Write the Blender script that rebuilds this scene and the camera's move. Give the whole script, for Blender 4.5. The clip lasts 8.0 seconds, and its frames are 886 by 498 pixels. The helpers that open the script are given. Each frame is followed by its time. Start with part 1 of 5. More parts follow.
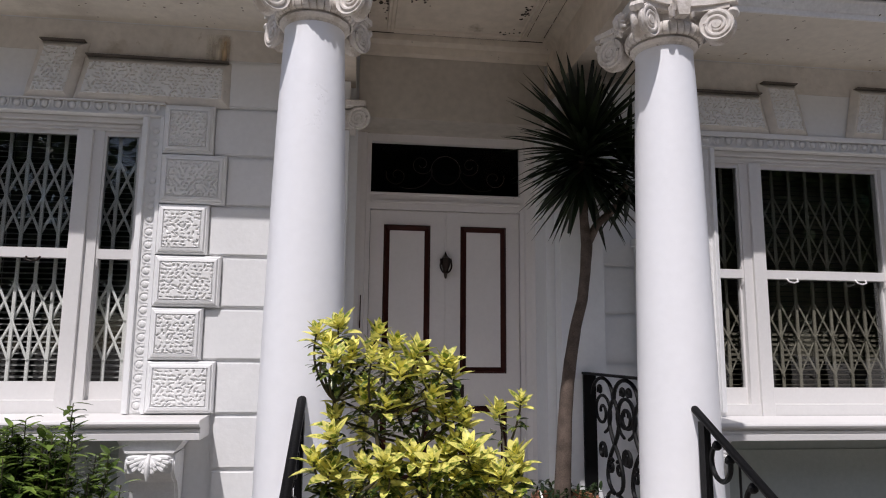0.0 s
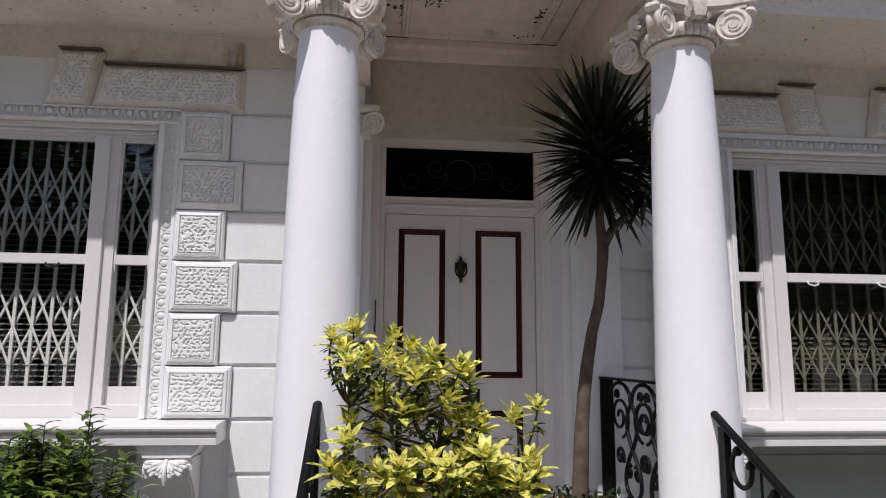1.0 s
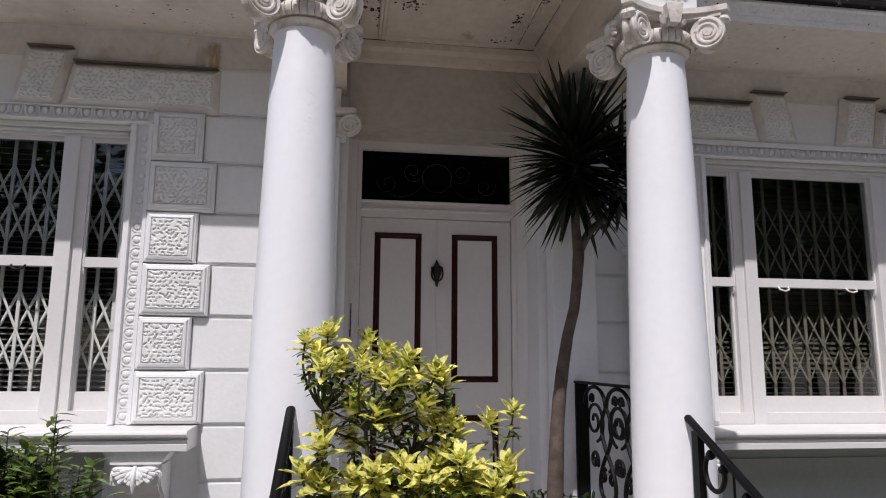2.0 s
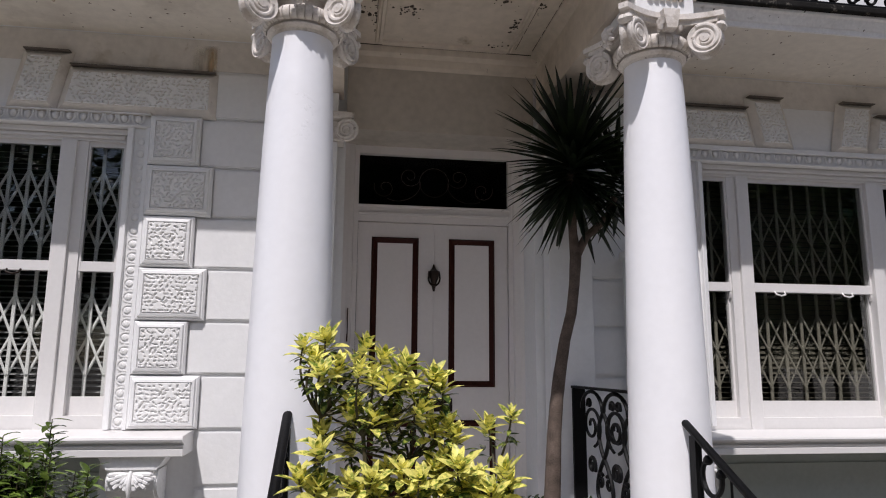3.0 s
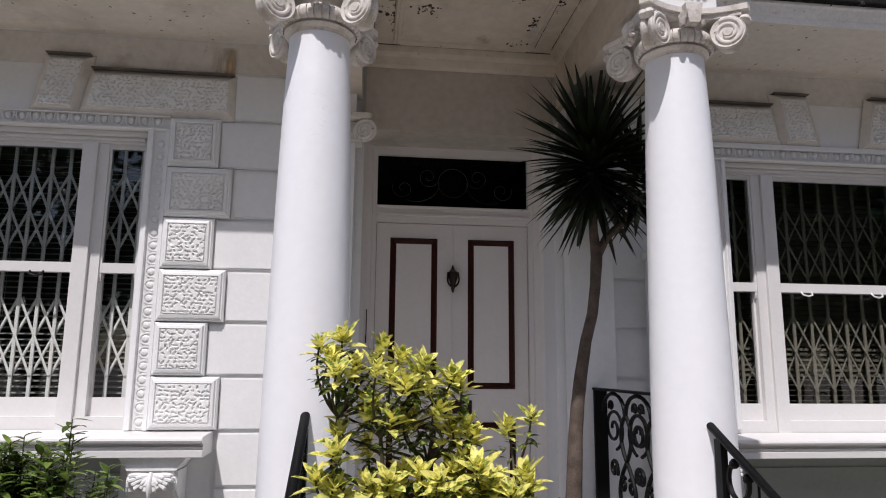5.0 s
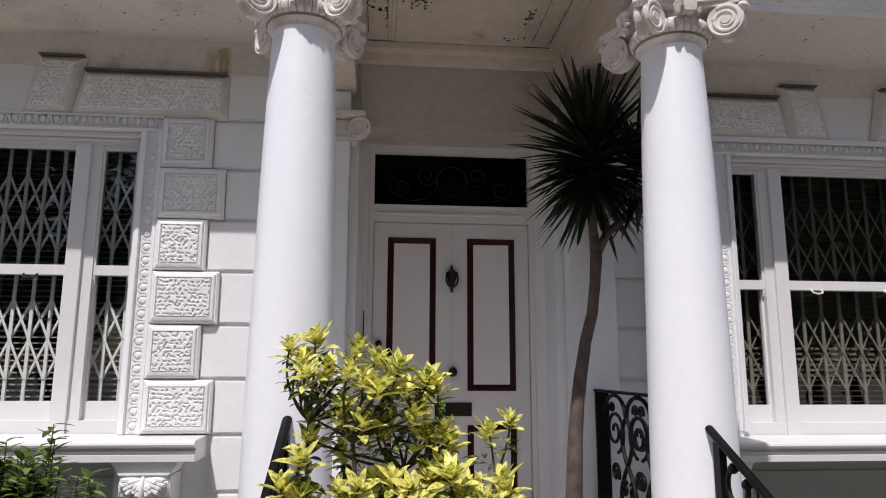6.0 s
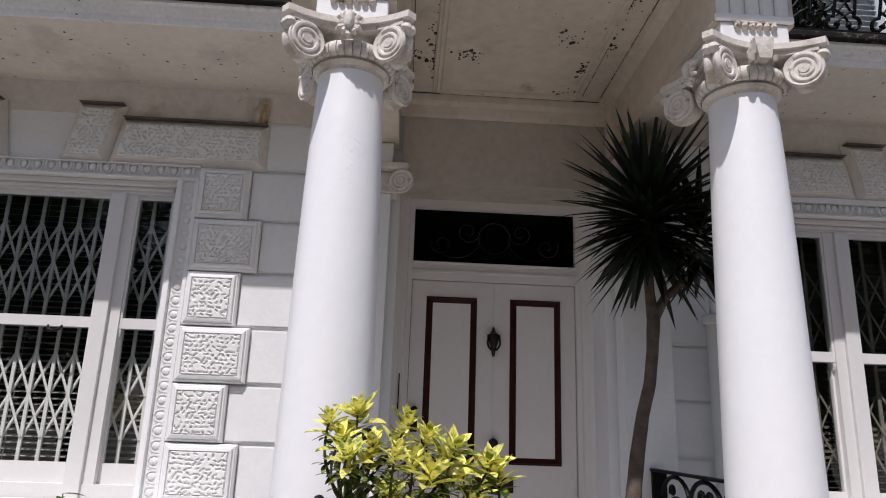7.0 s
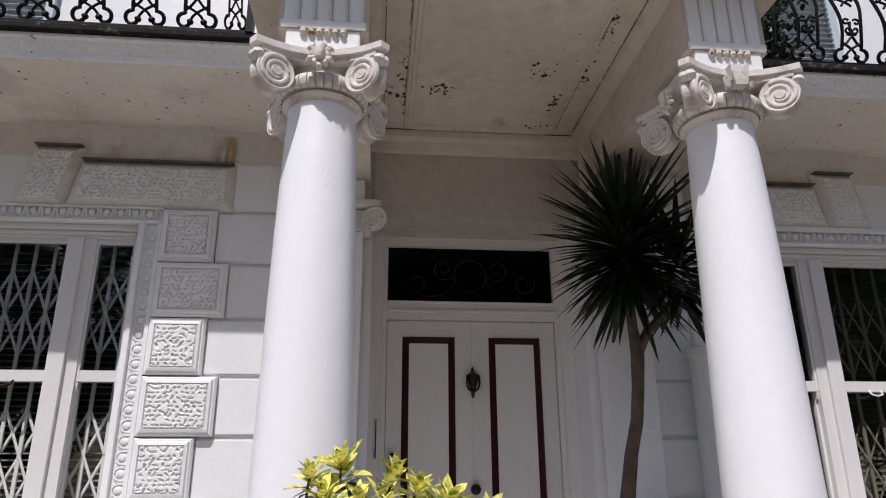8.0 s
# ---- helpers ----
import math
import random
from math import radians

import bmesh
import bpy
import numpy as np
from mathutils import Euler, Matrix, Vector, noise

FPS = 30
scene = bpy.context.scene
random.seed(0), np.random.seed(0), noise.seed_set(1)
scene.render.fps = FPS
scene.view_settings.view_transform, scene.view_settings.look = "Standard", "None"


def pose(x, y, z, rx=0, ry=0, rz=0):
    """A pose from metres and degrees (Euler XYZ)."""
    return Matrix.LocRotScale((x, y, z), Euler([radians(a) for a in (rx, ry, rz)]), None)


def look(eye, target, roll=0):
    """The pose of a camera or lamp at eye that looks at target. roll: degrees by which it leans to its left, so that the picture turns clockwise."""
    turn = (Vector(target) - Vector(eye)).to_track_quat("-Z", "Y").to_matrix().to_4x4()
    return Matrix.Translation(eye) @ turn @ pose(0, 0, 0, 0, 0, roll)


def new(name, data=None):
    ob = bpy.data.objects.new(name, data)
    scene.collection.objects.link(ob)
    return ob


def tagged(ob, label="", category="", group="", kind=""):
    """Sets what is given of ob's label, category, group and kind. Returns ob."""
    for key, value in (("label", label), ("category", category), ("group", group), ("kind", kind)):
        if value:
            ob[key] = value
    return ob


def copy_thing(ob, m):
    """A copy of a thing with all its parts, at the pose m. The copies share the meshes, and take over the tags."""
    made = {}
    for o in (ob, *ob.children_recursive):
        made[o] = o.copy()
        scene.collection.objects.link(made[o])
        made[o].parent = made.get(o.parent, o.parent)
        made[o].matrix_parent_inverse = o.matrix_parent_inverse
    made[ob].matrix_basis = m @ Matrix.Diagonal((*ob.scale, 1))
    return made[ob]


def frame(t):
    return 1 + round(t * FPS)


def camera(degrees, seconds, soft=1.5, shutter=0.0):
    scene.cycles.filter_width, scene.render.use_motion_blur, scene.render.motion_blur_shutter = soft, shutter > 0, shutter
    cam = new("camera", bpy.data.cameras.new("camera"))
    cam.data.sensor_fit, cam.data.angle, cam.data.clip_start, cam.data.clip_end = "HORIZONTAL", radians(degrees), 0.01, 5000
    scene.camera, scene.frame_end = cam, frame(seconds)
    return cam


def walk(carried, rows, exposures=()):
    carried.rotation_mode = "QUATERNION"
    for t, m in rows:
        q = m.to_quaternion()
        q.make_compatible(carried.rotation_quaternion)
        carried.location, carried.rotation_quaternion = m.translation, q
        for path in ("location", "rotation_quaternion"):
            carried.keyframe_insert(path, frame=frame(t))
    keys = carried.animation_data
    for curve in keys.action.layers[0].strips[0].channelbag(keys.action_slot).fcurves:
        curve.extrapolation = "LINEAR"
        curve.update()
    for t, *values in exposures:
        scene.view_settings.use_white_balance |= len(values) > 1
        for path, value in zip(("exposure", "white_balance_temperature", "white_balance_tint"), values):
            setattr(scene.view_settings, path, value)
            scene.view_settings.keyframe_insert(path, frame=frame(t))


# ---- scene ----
cam = camera(66.1, 8.0, soft=1.05)
PATH = [
    (0, (-0.692, -0.011, 1.73), (-0.446, 1.952, 2.027), 0.5),
    (0.5, (-0.696, -0.005, 1.727), (-0.486, 1.961, 2.033), 0.7),
    (1, (-0.691, 0.002, 1.729), (-0.489, 1.968, 2.039), 0.4),
    (1.5, (-0.686, 0.014, 1.729), (-0.44, 1.973, 2.044), 0.3),
    (3, (-0.693, 0.023, 1.732), (-0.412, 1.975, 2.067), 0.4),
    (3.5, (-0.685, 0.023, 1.732), (-0.404, 1.973, 2.071), 0.4),
    (4, (-0.679, 0.022, 1.731), (-0.39, 1.971, 2.076), 0.3),
    (4.5, (-0.69, 0.032, 1.728), (-0.413, 1.983, 2.073), 0.6),
    (4.7, (-0.698, 0.043, 1.722), (-0.443, 1.997, 2.065), 0.6),
    (6, (-0.54, 0.145, 1.726), (-0.362, 2.107, 2.072), 0.2),
    (6.2, (-0.528, 0.169, 1.728), (-0.36, 2.129, 2.082), 0.2),
    (6.5, (-0.515, 0.224, 1.741), (-0.393, 2.18, 2.144), 1.1),
    (6.7, (-0.562, 0.290, 1.752), (-0.460, 2.237, 2.192), 1.4),
    (7, (-0.621, 0.421, 1.776), (-0.53, 2.352, 2.291), 2.0),
    (7.2, (-0.660, 0.475, 1.787), (-0.556, 2.388, 2.361), 1.3),
    (7.5, (-0.685, 0.536, 1.798), (-0.551, 2.431, 2.426), 0.3),
    (8, (-0.665, 0.557, 1.789), (-0.483, 2.446, 2.421), -0.3),
]
walk(cam, [(t, look(eye, target, roll)) for t, eye, target, roll in PATH], [(0.0, 0.21, 6440, 15), (1.5, 0.23, 6440, 15), (3.0, 0.24, 6440, 15), (4.5, 0.28, 6440, 15), (6.0, 0.30, 6440, 15), (8.0, 0.31, 6440, 15)])

# ---- world and sun ----
SUN_WAY = Vector((0.41, 1.0, -1.75)).normalized()
world = bpy.data.worlds.new("sky")
scene.world = world
world.use_nodes = True
wn, wl = world.node_tree.nodes, world.node_tree.links
sky = wn.new("ShaderNodeTexSky")
sky.sky_type = "NISHITA"
sky.sun_disc = False
sky.sun_elevation = math.asin(-SUN_WAY.z)
sky.sun_rotation = math.atan2(-SUN_WAY.x, -SUN_WAY.y)
sky.air_density, sky.dust_density = 1.0, 1.5
wn["Background"].inputs["Strength"].default_value = 0.084
wl.new(sky.outputs["Color"], wn["Background"].inputs["Color"])
sun = new("sun", bpy.data.lights.new("sun", "SUN"))
sun.data.energy, sun.data.angle, sun.data.color = 3.12, radians(0.55), (1.0, 0.97, 0.945)
sun.matrix_basis = look(-SUN_WAY * 40, (0, 0, 0))

# ---- materials ----


def material(name, colour, rough=0.6, metal=0.0, vary=0.08, scale=3.0, bump=0.0, bump_scale=60.0, spots=None, island=0.0, coords="Object", flecks=None, spec=0.5):
    """A surface with broad and fine variation of its colour, optional dirt spots (colour, scale, amount), flaked specks (colour, scale, size) and fine relief."""
    m = bpy.data.materials.new(name)
    m.use_nodes = True
    n, l = m.node_tree.nodes, m.node_tree.links
    b = n["Principled BSDF"]
    b.inputs["Roughness"].default_value, b.inputs["Metallic"].default_value = rough, metal
    co = n.new("ShaderNodeTexCoord")
    broad = n.new("ShaderNodeTexNoise")
    broad.inputs["Scale"].default_value, broad.inputs["Detail"].default_value = scale, 6
    fine = n.new("ShaderNodeTexNoise")
    fine.inputs["Scale"].default_value, fine.inputs["Detail"].default_value = scale * 14, 4
    l.new(co.outputs[coords], broad.inputs["Vector"]), l.new(co.outputs[coords], fine.inputs["Vector"])
    add = n.new("ShaderNodeMath")
    add.operation = "ADD"
    l.new(broad.outputs["Fac"], add.inputs[0]), l.new(fine.outputs["Fac"], add.inputs[1])
    ramp = n.new("ShaderNodeMapRange")
    ramp.inputs["From Min"].default_value, ramp.inputs["From Max"].default_value = 0.7, 1.3
    ramp.inputs["To Min"].default_value, ramp.inputs["To Max"].default_value = 1 - vary, 1 + vary
    l.new(add.outputs[0], ramp.inputs["Value"])
    hsv = n.new("ShaderNodeHueSaturation")
    hsv.inputs["Color"].default_value = (*colour, 1)
    value = ramp.outputs[0]
    if island:
        geo = n.new("ShaderNodeNewGeometry")
        r2 = n.new("ShaderNodeMapRange")
        r2.inputs["To Min"].default_value, r2.inputs["To Max"].default_value = 1 - island, 1 + island
        l.new(geo.outputs["Random Per Island"], r2.inputs["Value"])
        mul = n.new("ShaderNodeMath")
        mul.operation = "MULTIPLY"
        l.new(value, mul.inputs[0]), l.new(r2.outputs[0], mul.inputs[1])
        value = mul.outputs[0]
    l.new(value, hsv.inputs["Value"])
    out = hsv.outputs["Color"]
    for spot, sscale, amount in spots or ():
        sn = n.new("ShaderNodeTexNoise")
        sn.inputs["Scale"].default_value, sn.inputs["Detail"].default_value = sscale, 5
        sn.inputs["Roughness"].default_value = 0.65
        l.new(co.outputs[coords], sn.inputs["Vector"])
        sr = n.new("ShaderNodeMapRange")
        sr.inputs["From Min"].default_value, sr.inputs["From Max"].default_value = 1 - amount, 1 - amount + 0.1
        l.new(sn.outputs["Fac"], sr.inputs["Value"])
        mix = n.new("ShaderNodeMix")
        mix.data_type = "RGBA"
        l.new(sr.outputs[0], mix.inputs["Factor"]), l.new(out, mix.inputs["A"])
        mix.inputs["B"].default_value = (*spot, 1)
        out = mix.outputs["Result"]
    for spot, fscale, size in flecks or ():
        warp, vadd, sub = n.new("ShaderNodeTexNoise"), n.new("ShaderNodeVectorMath"), n.new("ShaderNodeVectorMath")
        warp.inputs["Scale"].default_value, warp.inputs["Detail"].default_value = fscale * 4, 3
        l.new(co.outputs[coords], warp.inputs["Vector"])
        sub.operation, vadd.operation = "SCALE", "ADD"
        sub.inputs["Scale"].default_value = 0.55 / fscale
        l.new(warp.outputs["Color"], sub.inputs[0]), l.new(sub.outputs[0], vadd.inputs[0]), l.new(co.outputs[coords], vadd.inputs[1])
        cell = n.new("ShaderNodeTexVoronoi")
        cell.inputs["Scale"].default_value = fscale
        l.new(vadd.outputs[0], cell.inputs["Vector"])
        patch = n.new("ShaderNodeTexNoise")
        patch.inputs["Scale"].default_value = 1.7
        l.new(co.outputs[coords], patch.inputs["Vector"])
        sep, gate, rad, less = n.new("ShaderNodeSeparateColor"), n.new("ShaderNodeMath"), n.new("ShaderNodeMapRange"), n.new("ShaderNodeMath")
        l.new(cell.outputs["Color"], sep.inputs[0])
        gate.operation = "MULTIPLY"
        l.new(sep.outputs[0], gate.inputs[0]), l.new(patch.outputs["Fac"], gate.inputs[1])
        rad.inputs["From Min"].default_value, rad.inputs["From Max"].default_value, rad.inputs["To Max"].default_value = 0.27, 0.47, size
        l.new(gate.outputs[0], rad.inputs["Value"])
        less.operation = "LESS_THAN"
        l.new(cell.outputs["Distance"], less.inputs[0]), l.new(rad.outputs[0], less.inputs[1])
        fm = n.new("ShaderNodeMix")
        fm.data_type = "RGBA"
        l.new(less.outputs[0], fm.inputs["Factor"]), l.new(out, fm.inputs["A"])
        fm.inputs["B"].default_value = (*spot, 1)
        out = fm.outputs["Result"]
    b.inputs["Specular IOR Level"].default_value = spec
    l.new(out, b.inputs["Base Color"])
    if bump:
        bn = n.new("ShaderNodeTexNoise")
        bn.inputs["Scale"].default_value, bn.inputs["Detail"].default_value = bump_scale, 4
        l.new(co.outputs[coords], bn.inputs["Vector"])
        bu = n.new("ShaderNodeBump")
        bu.inputs["Strength"].default_value, bu.inputs["Distance"].default_value = bump, 0.004
        l.new(bn.outputs["Fac"], bu.inputs["Height"]), l.new(bu.outputs[0], b.inputs["Normal"])
    return m


def glass_material(name, tint, rough=0.0, ior=1.5):
    """Thin window glass: clear, with the mirror gloss of a pane."""
    m = bpy.data.materials.new(name)
    m.use_nodes = True
    n, l = m.node_tree.nodes, m.node_tree.links
    n.remove(n["Principled BSDF"])
    clear = n.new("ShaderNodeBsdfTransparent")
    gloss = n.new("ShaderNodeBsdfGlossy")
    fr = n.new("ShaderNodeFresnel")
    fr.inputs["IOR"].default_value = ior
    clear.inputs["Color"].default_value = (*tint, 1)
    gloss.inputs["Roughness"].default_value = rough
    co = n.new("ShaderNodeTexCoord")
    wave = n.new("ShaderNodeTexNoise")
    wave.inputs["Scale"].default_value = 2.5
    bu = n.new("ShaderNodeBump")
    bu.inputs["Strength"].default_value, bu.inputs["Distance"].default_value = 0.05, 0.02
    l.new(co.outputs["Object"], wave.inputs["Vector"]), l.new(wave.outputs["Fac"], bu.inputs["Height"]), l.new(bu.outputs[0], gloss.inputs["Normal"])
    mix = n.new("ShaderNodeMixShader")
    l.new(fr.outputs[0], mix.inputs[0]), l.new(clear.outputs[0], mix.inputs[1]), l.new(gloss.outputs[0], mix.inputs[2])
    l.new(mix.outputs[0], n["Material Output"].inputs["Surface"])
    return m


def leaf_material(name, base, other, scale, low, high, shine=0.45, through_light=0.3, island=0.25, spec=0.3):
    """Leaf: two colours mottled, a little light passing through."""
    m = bpy.data.materials.new(name)
    m.use_nodes = True
    n, l = m.node_tree.nodes, m.node_tree.links
    b = n["Principled BSDF"]
    b.inputs["Roughness"].default_value = shine
    co, no = n.new("ShaderNodeTexCoord"), n.new("ShaderNodeTexNoise")
    no.inputs["Scale"].default_value, no.inputs["Detail"].default_value = scale, 3
    l.new(co.outputs["Object"], no.inputs["Vector"])
    mr = n.new("ShaderNodeMapRange")
    mr.inputs["From Min"].default_value, mr.inputs["From Max"].default_value = low, high
    l.new(no.outputs["Fac"], mr.inputs["Value"])
    mix = n.new("ShaderNodeMix")
    mix.data_type = "RGBA"
    mix.inputs["A"].default_value, mix.inputs["B"].default_value = (*base, 1), (*other, 1)
    l.new(mr.outputs[0], mix.inputs["Factor"])
    geo, r2, hsv = n.new("ShaderNodeNewGeometry"), n.new("ShaderNodeMapRange"), n.new("ShaderNodeHueSaturation")
    r2.inputs["To Min"].default_value, r2.inputs["To Max"].default_value = 1 - island, 1 + island
    l.new(geo.outputs["Random Per Island"], r2.inputs["Value"]), l.new(r2.outputs[0], hsv.inputs["Value"])
    l.new(mix.outputs["Result"], hsv.inputs["Color"]), l.new(hsv.outputs[0], b.inputs["Base Color"])
    b.inputs["Specular IOR Level"].default_value = spec
    tr, ms = n.new("ShaderNodeBsdfTranslucent"), n.new("ShaderNodeMixShader")
    l.new(hsv.outputs[0], tr.inputs["Color"])
    ms.inputs[0].default_value = through_light
    l.new(b.outputs[0], ms.inputs[1]), l.new(tr.outputs[0], ms.inputs[2])
    l.new(ms.outputs[0], n["Material Output"].inputs["Surface"])
    return m


STUCCO = material("painted_stucco", (0.80, 0.80, 0.80), 0.55, vary=0.035, scale=2.0, bump=0.3, bump_scale=35, spots=[((0.66, 0.64, 0.61), 9.0, 0.29)])
# Darker than STUCCO: the soffit's shade is put into this stained colour.
FRIEZE = material("shade_toned_frieze", (0.67, 0.63, 0.58), 0.7, vary=0.10, scale=1.4, bump=0.3, bump_scale=30, spots=[((0.52, 0.47, 0.41), 2.2, 0.42), ((0.42, 0.36, 0.29), 7.0, 0.33)])
SHAFT = material("column_paint", (0.87, 0.872, 0.90), 0.36, vary=0.02, scale=1.6, bump=0.7, bump_scale=7, spots=[((0.70, 0.70, 0.70), 11.0, 0.25)])
CARVED = material("carved_stucco", (0.80, 0.795, 0.785), 0.65, vary=0.07, scale=4.0, bump=0.3, bump_scale=70, spots=[((0.66, 0.64, 0.61), 12.0, 0.38)])
CAPITAL = material("weathered_plaster", (0.69, 0.645, 0.60), 0.75, vary=0.12, scale=6.0, bump=0.8, bump_scale=45, spots=[((0.50, 0.45, 0.40), 8.0, 0.46), ((0.13, 0.10, 0.08), 26.0, 0.37)])
DIRTY = material("dirty_plaster", (0.55, 0.50, 0.45), 0.8, vary=0.2, scale=14.0, bump=0.7, bump_scale=60, spots=[((0.20, 0.15, 0.11), 30.0, 0.46)])
SOFFIT = material("stained_soffit", (0.74, 0.69, 0.61), 0.7, vary=0.08, scale=1.2, bump=0.25, bump_scale=24, spots=[((0.62, 0.57, 0.50), 1.6, 0.42)], flecks=[((0.10, 0.065, 0.045), 17.0, 0.16), ((0.40, 0.29, 0.19), 11.0, 0.12)])
# Grime and stains, with the porch's shade also put into the base colour.
PORCH_SOFFIT = material("grimy_shaded_porch_soffit", (0.61, 0.54, 0.455), 0.75, vary=0.12, scale=1.0, bump=0.3, bump_scale=24, spots=[((0.50, 0.44, 0.36), 1.9, 0.42), ((0.36, 0.30, 0.23), 2.6, 0.33)], flecks=[((0.10, 0.075, 0.055), 19.0, 0.11)])
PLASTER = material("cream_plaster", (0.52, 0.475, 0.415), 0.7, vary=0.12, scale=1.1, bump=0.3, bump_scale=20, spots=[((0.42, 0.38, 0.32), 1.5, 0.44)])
JOINERY = material("white_gloss_paint", (0.71, 0.695, 0.685), 0.35, vary=0.03, scale=3.0, bump=0.1, bump_scale=50)
DOOR_PAINT = material("door_paint", (0.72, 0.68, 0.66), 0.38, vary=0.03, scale=2.5, bump=0.12, bump_scale=45)
MAROON = material("maroon_paint", (0.036, 0.009, 0.006), 0.5, vary=0.2, scale=6.0, spec=0.12)
IRON = material("black_iron", (0.004, 0.004, 0.0045), 0.5, vary=0.2, scale=20.0, bump=0.3, bump_scale=90, spec=0.12)
LEAD = material("lead_flashing", (0.13, 0.112, 0.095), 0.8, vary=0.35, scale=7.0, bump=0.5, bump_scale=40)
FASCIA = material("weathered_fascia", (0.81, 0.80, 0.79), 0.6, vary=0.10, scale=3.0, bump=0.3, bump_scale=40, spots=[((0.50, 0.48, 0.46), 6.0, 0.38)], flecks=[((0.07, 0.05, 0.04), 12.0, 0.17), ((0.30, 0.20, 0.13), 8.0, 0.15)])
COPING = material("blackened_coping", (0.013, 0.012, 0.011), 0.8, vary=0.5, scale=9.0, bump=1.0, bump_scale=30, spots=[((0.13, 0.118, 0.10), 16.0, 0.42), ((0.34, 0.33, 0.31), 9.0, 0.31)], spec=0.15)
UNDER = material("grey_green_render", (0.44, 0.48, 0.465), 0.7, vary=0.06, scale=2.0, bump=0.3)
MOULD = material("brown_mould", (0.045, 0.032, 0.022), 0.9, vary=0.4, scale=30.0)
DARK_METAL = material("dark_bronze", (0.03, 0.02, 0.016), 0.35, metal=0.7, vary=0.2, scale=20.0)
GRILLE = material("grille_paint", (0.80, 0.80, 0.78), 0.45, vary=0.06, scale=10.0)
# Cream taken far down: the shade behind the glass is put into the colour.
GRILLE_DIMMED = material("grille_dimmed_cream_paint", (0.21, 0.197, 0.158), 0.45, vary=0.06, scale=10.0)
SLAT = material("blind_slat", (0.32, 0.32, 0.32), 0.5, vary=0.08, scale=8.0)
# These slats are dimmed likewise, for the dark of the room.
SLAT_DIMMED = material("blind_slat_dimmed_cream", (0.085, 0.077, 0.056), 0.5, vary=0.08, scale=8.0)
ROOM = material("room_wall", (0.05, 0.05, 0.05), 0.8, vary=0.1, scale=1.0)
PANE = glass_material("window_glass", (0.96, 0.97, 0.965))
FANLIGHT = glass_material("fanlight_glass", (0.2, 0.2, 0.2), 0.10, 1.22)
PORCH_TILE = material("pale_porch_stone", (0.68, 0.66, 0.63), 0.5, vary=0.06, scale=4.0, bump=0.2, bump_scale=60)
STONE = material("york_stone", (0.50, 0.47, 0.43), 0.75, vary=0.12, scale=3.0, bump=0.4, bump_scale=60)
SOIL = material("pale_gravel", (0.24, 0.215, 0.18), 0.95, vary=0.25, scale=4.0, bump=0.8, bump_scale=25)
DARK_GROUND = material("dark_ground", (0.055, 0.045, 0.032), 0.95, vary=0.3, scale=5.0, bump=0.9, bump_scale=30)
TARMAC = material("tarmac", (0.07, 0.07, 0.07), 0.9, vary=0.15, scale=5.0, bump=0.6, bump_scale=120)
BARK = material("cordyline_bark", (0.11, 0.084, 0.069), 0.9, vary=0.5, scale=14.0, bump=1.0, bump_scale=60, spec=0.2)
STEM = material("shrub_stem", (0.06, 0.05, 0.025), 0.7, vary=0.3, scale=20.0)
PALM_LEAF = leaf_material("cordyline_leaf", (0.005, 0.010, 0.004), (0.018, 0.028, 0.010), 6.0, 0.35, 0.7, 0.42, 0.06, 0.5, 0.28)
LAUREL_TOP = leaf_material("variegated_leaf", (0.17, 0.25, 0.03), (0.92, 0.85, 0.24), 48.0, 0.36, 0.54, 0.36, 0.3, 0.22)
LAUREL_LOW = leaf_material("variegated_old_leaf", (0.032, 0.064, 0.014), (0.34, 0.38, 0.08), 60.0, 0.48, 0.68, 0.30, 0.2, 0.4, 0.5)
IVY_LEAF = leaf_material("dark_balcony_leaf", (0.010, 0.020, 0.007), (0.03, 0.05, 0.015), 14.0, 0.35, 0.7, 0.25, 0.1, 0.4, 0.6)
BUSH_LEAF = leaf_material("bush_leaf", (0.055, 0.10, 0.020), (0.20, 0.28, 0.055), 12.0, 0.35, 0.7, 0.22, 0.22, 0.55, 0.8)
TREE_LEAF = leaf_material("tree_leaf", (0.03, 0.06, 0.015), (0.06, 0.10, 0.025), 3.0, 0.35, 0.7, 0.5, 0.2, 0.35)
TERRACOTTA = material("terracotta", (0.30, 0.13, 0.07), 0.8, vary=0.12, scale=6.0, bump=0.3, bump_scale=50)
PIPE_PAINT = material("pipe_paint", (0.66, 0.67, 0.66), 0.4, vary=0.05, scale=5.0, bump=0.1)
SHUTTER = material("louvre_paint", (0.52, 0.57, 0.60), 0.5, vary=0.06, scale=8.0)


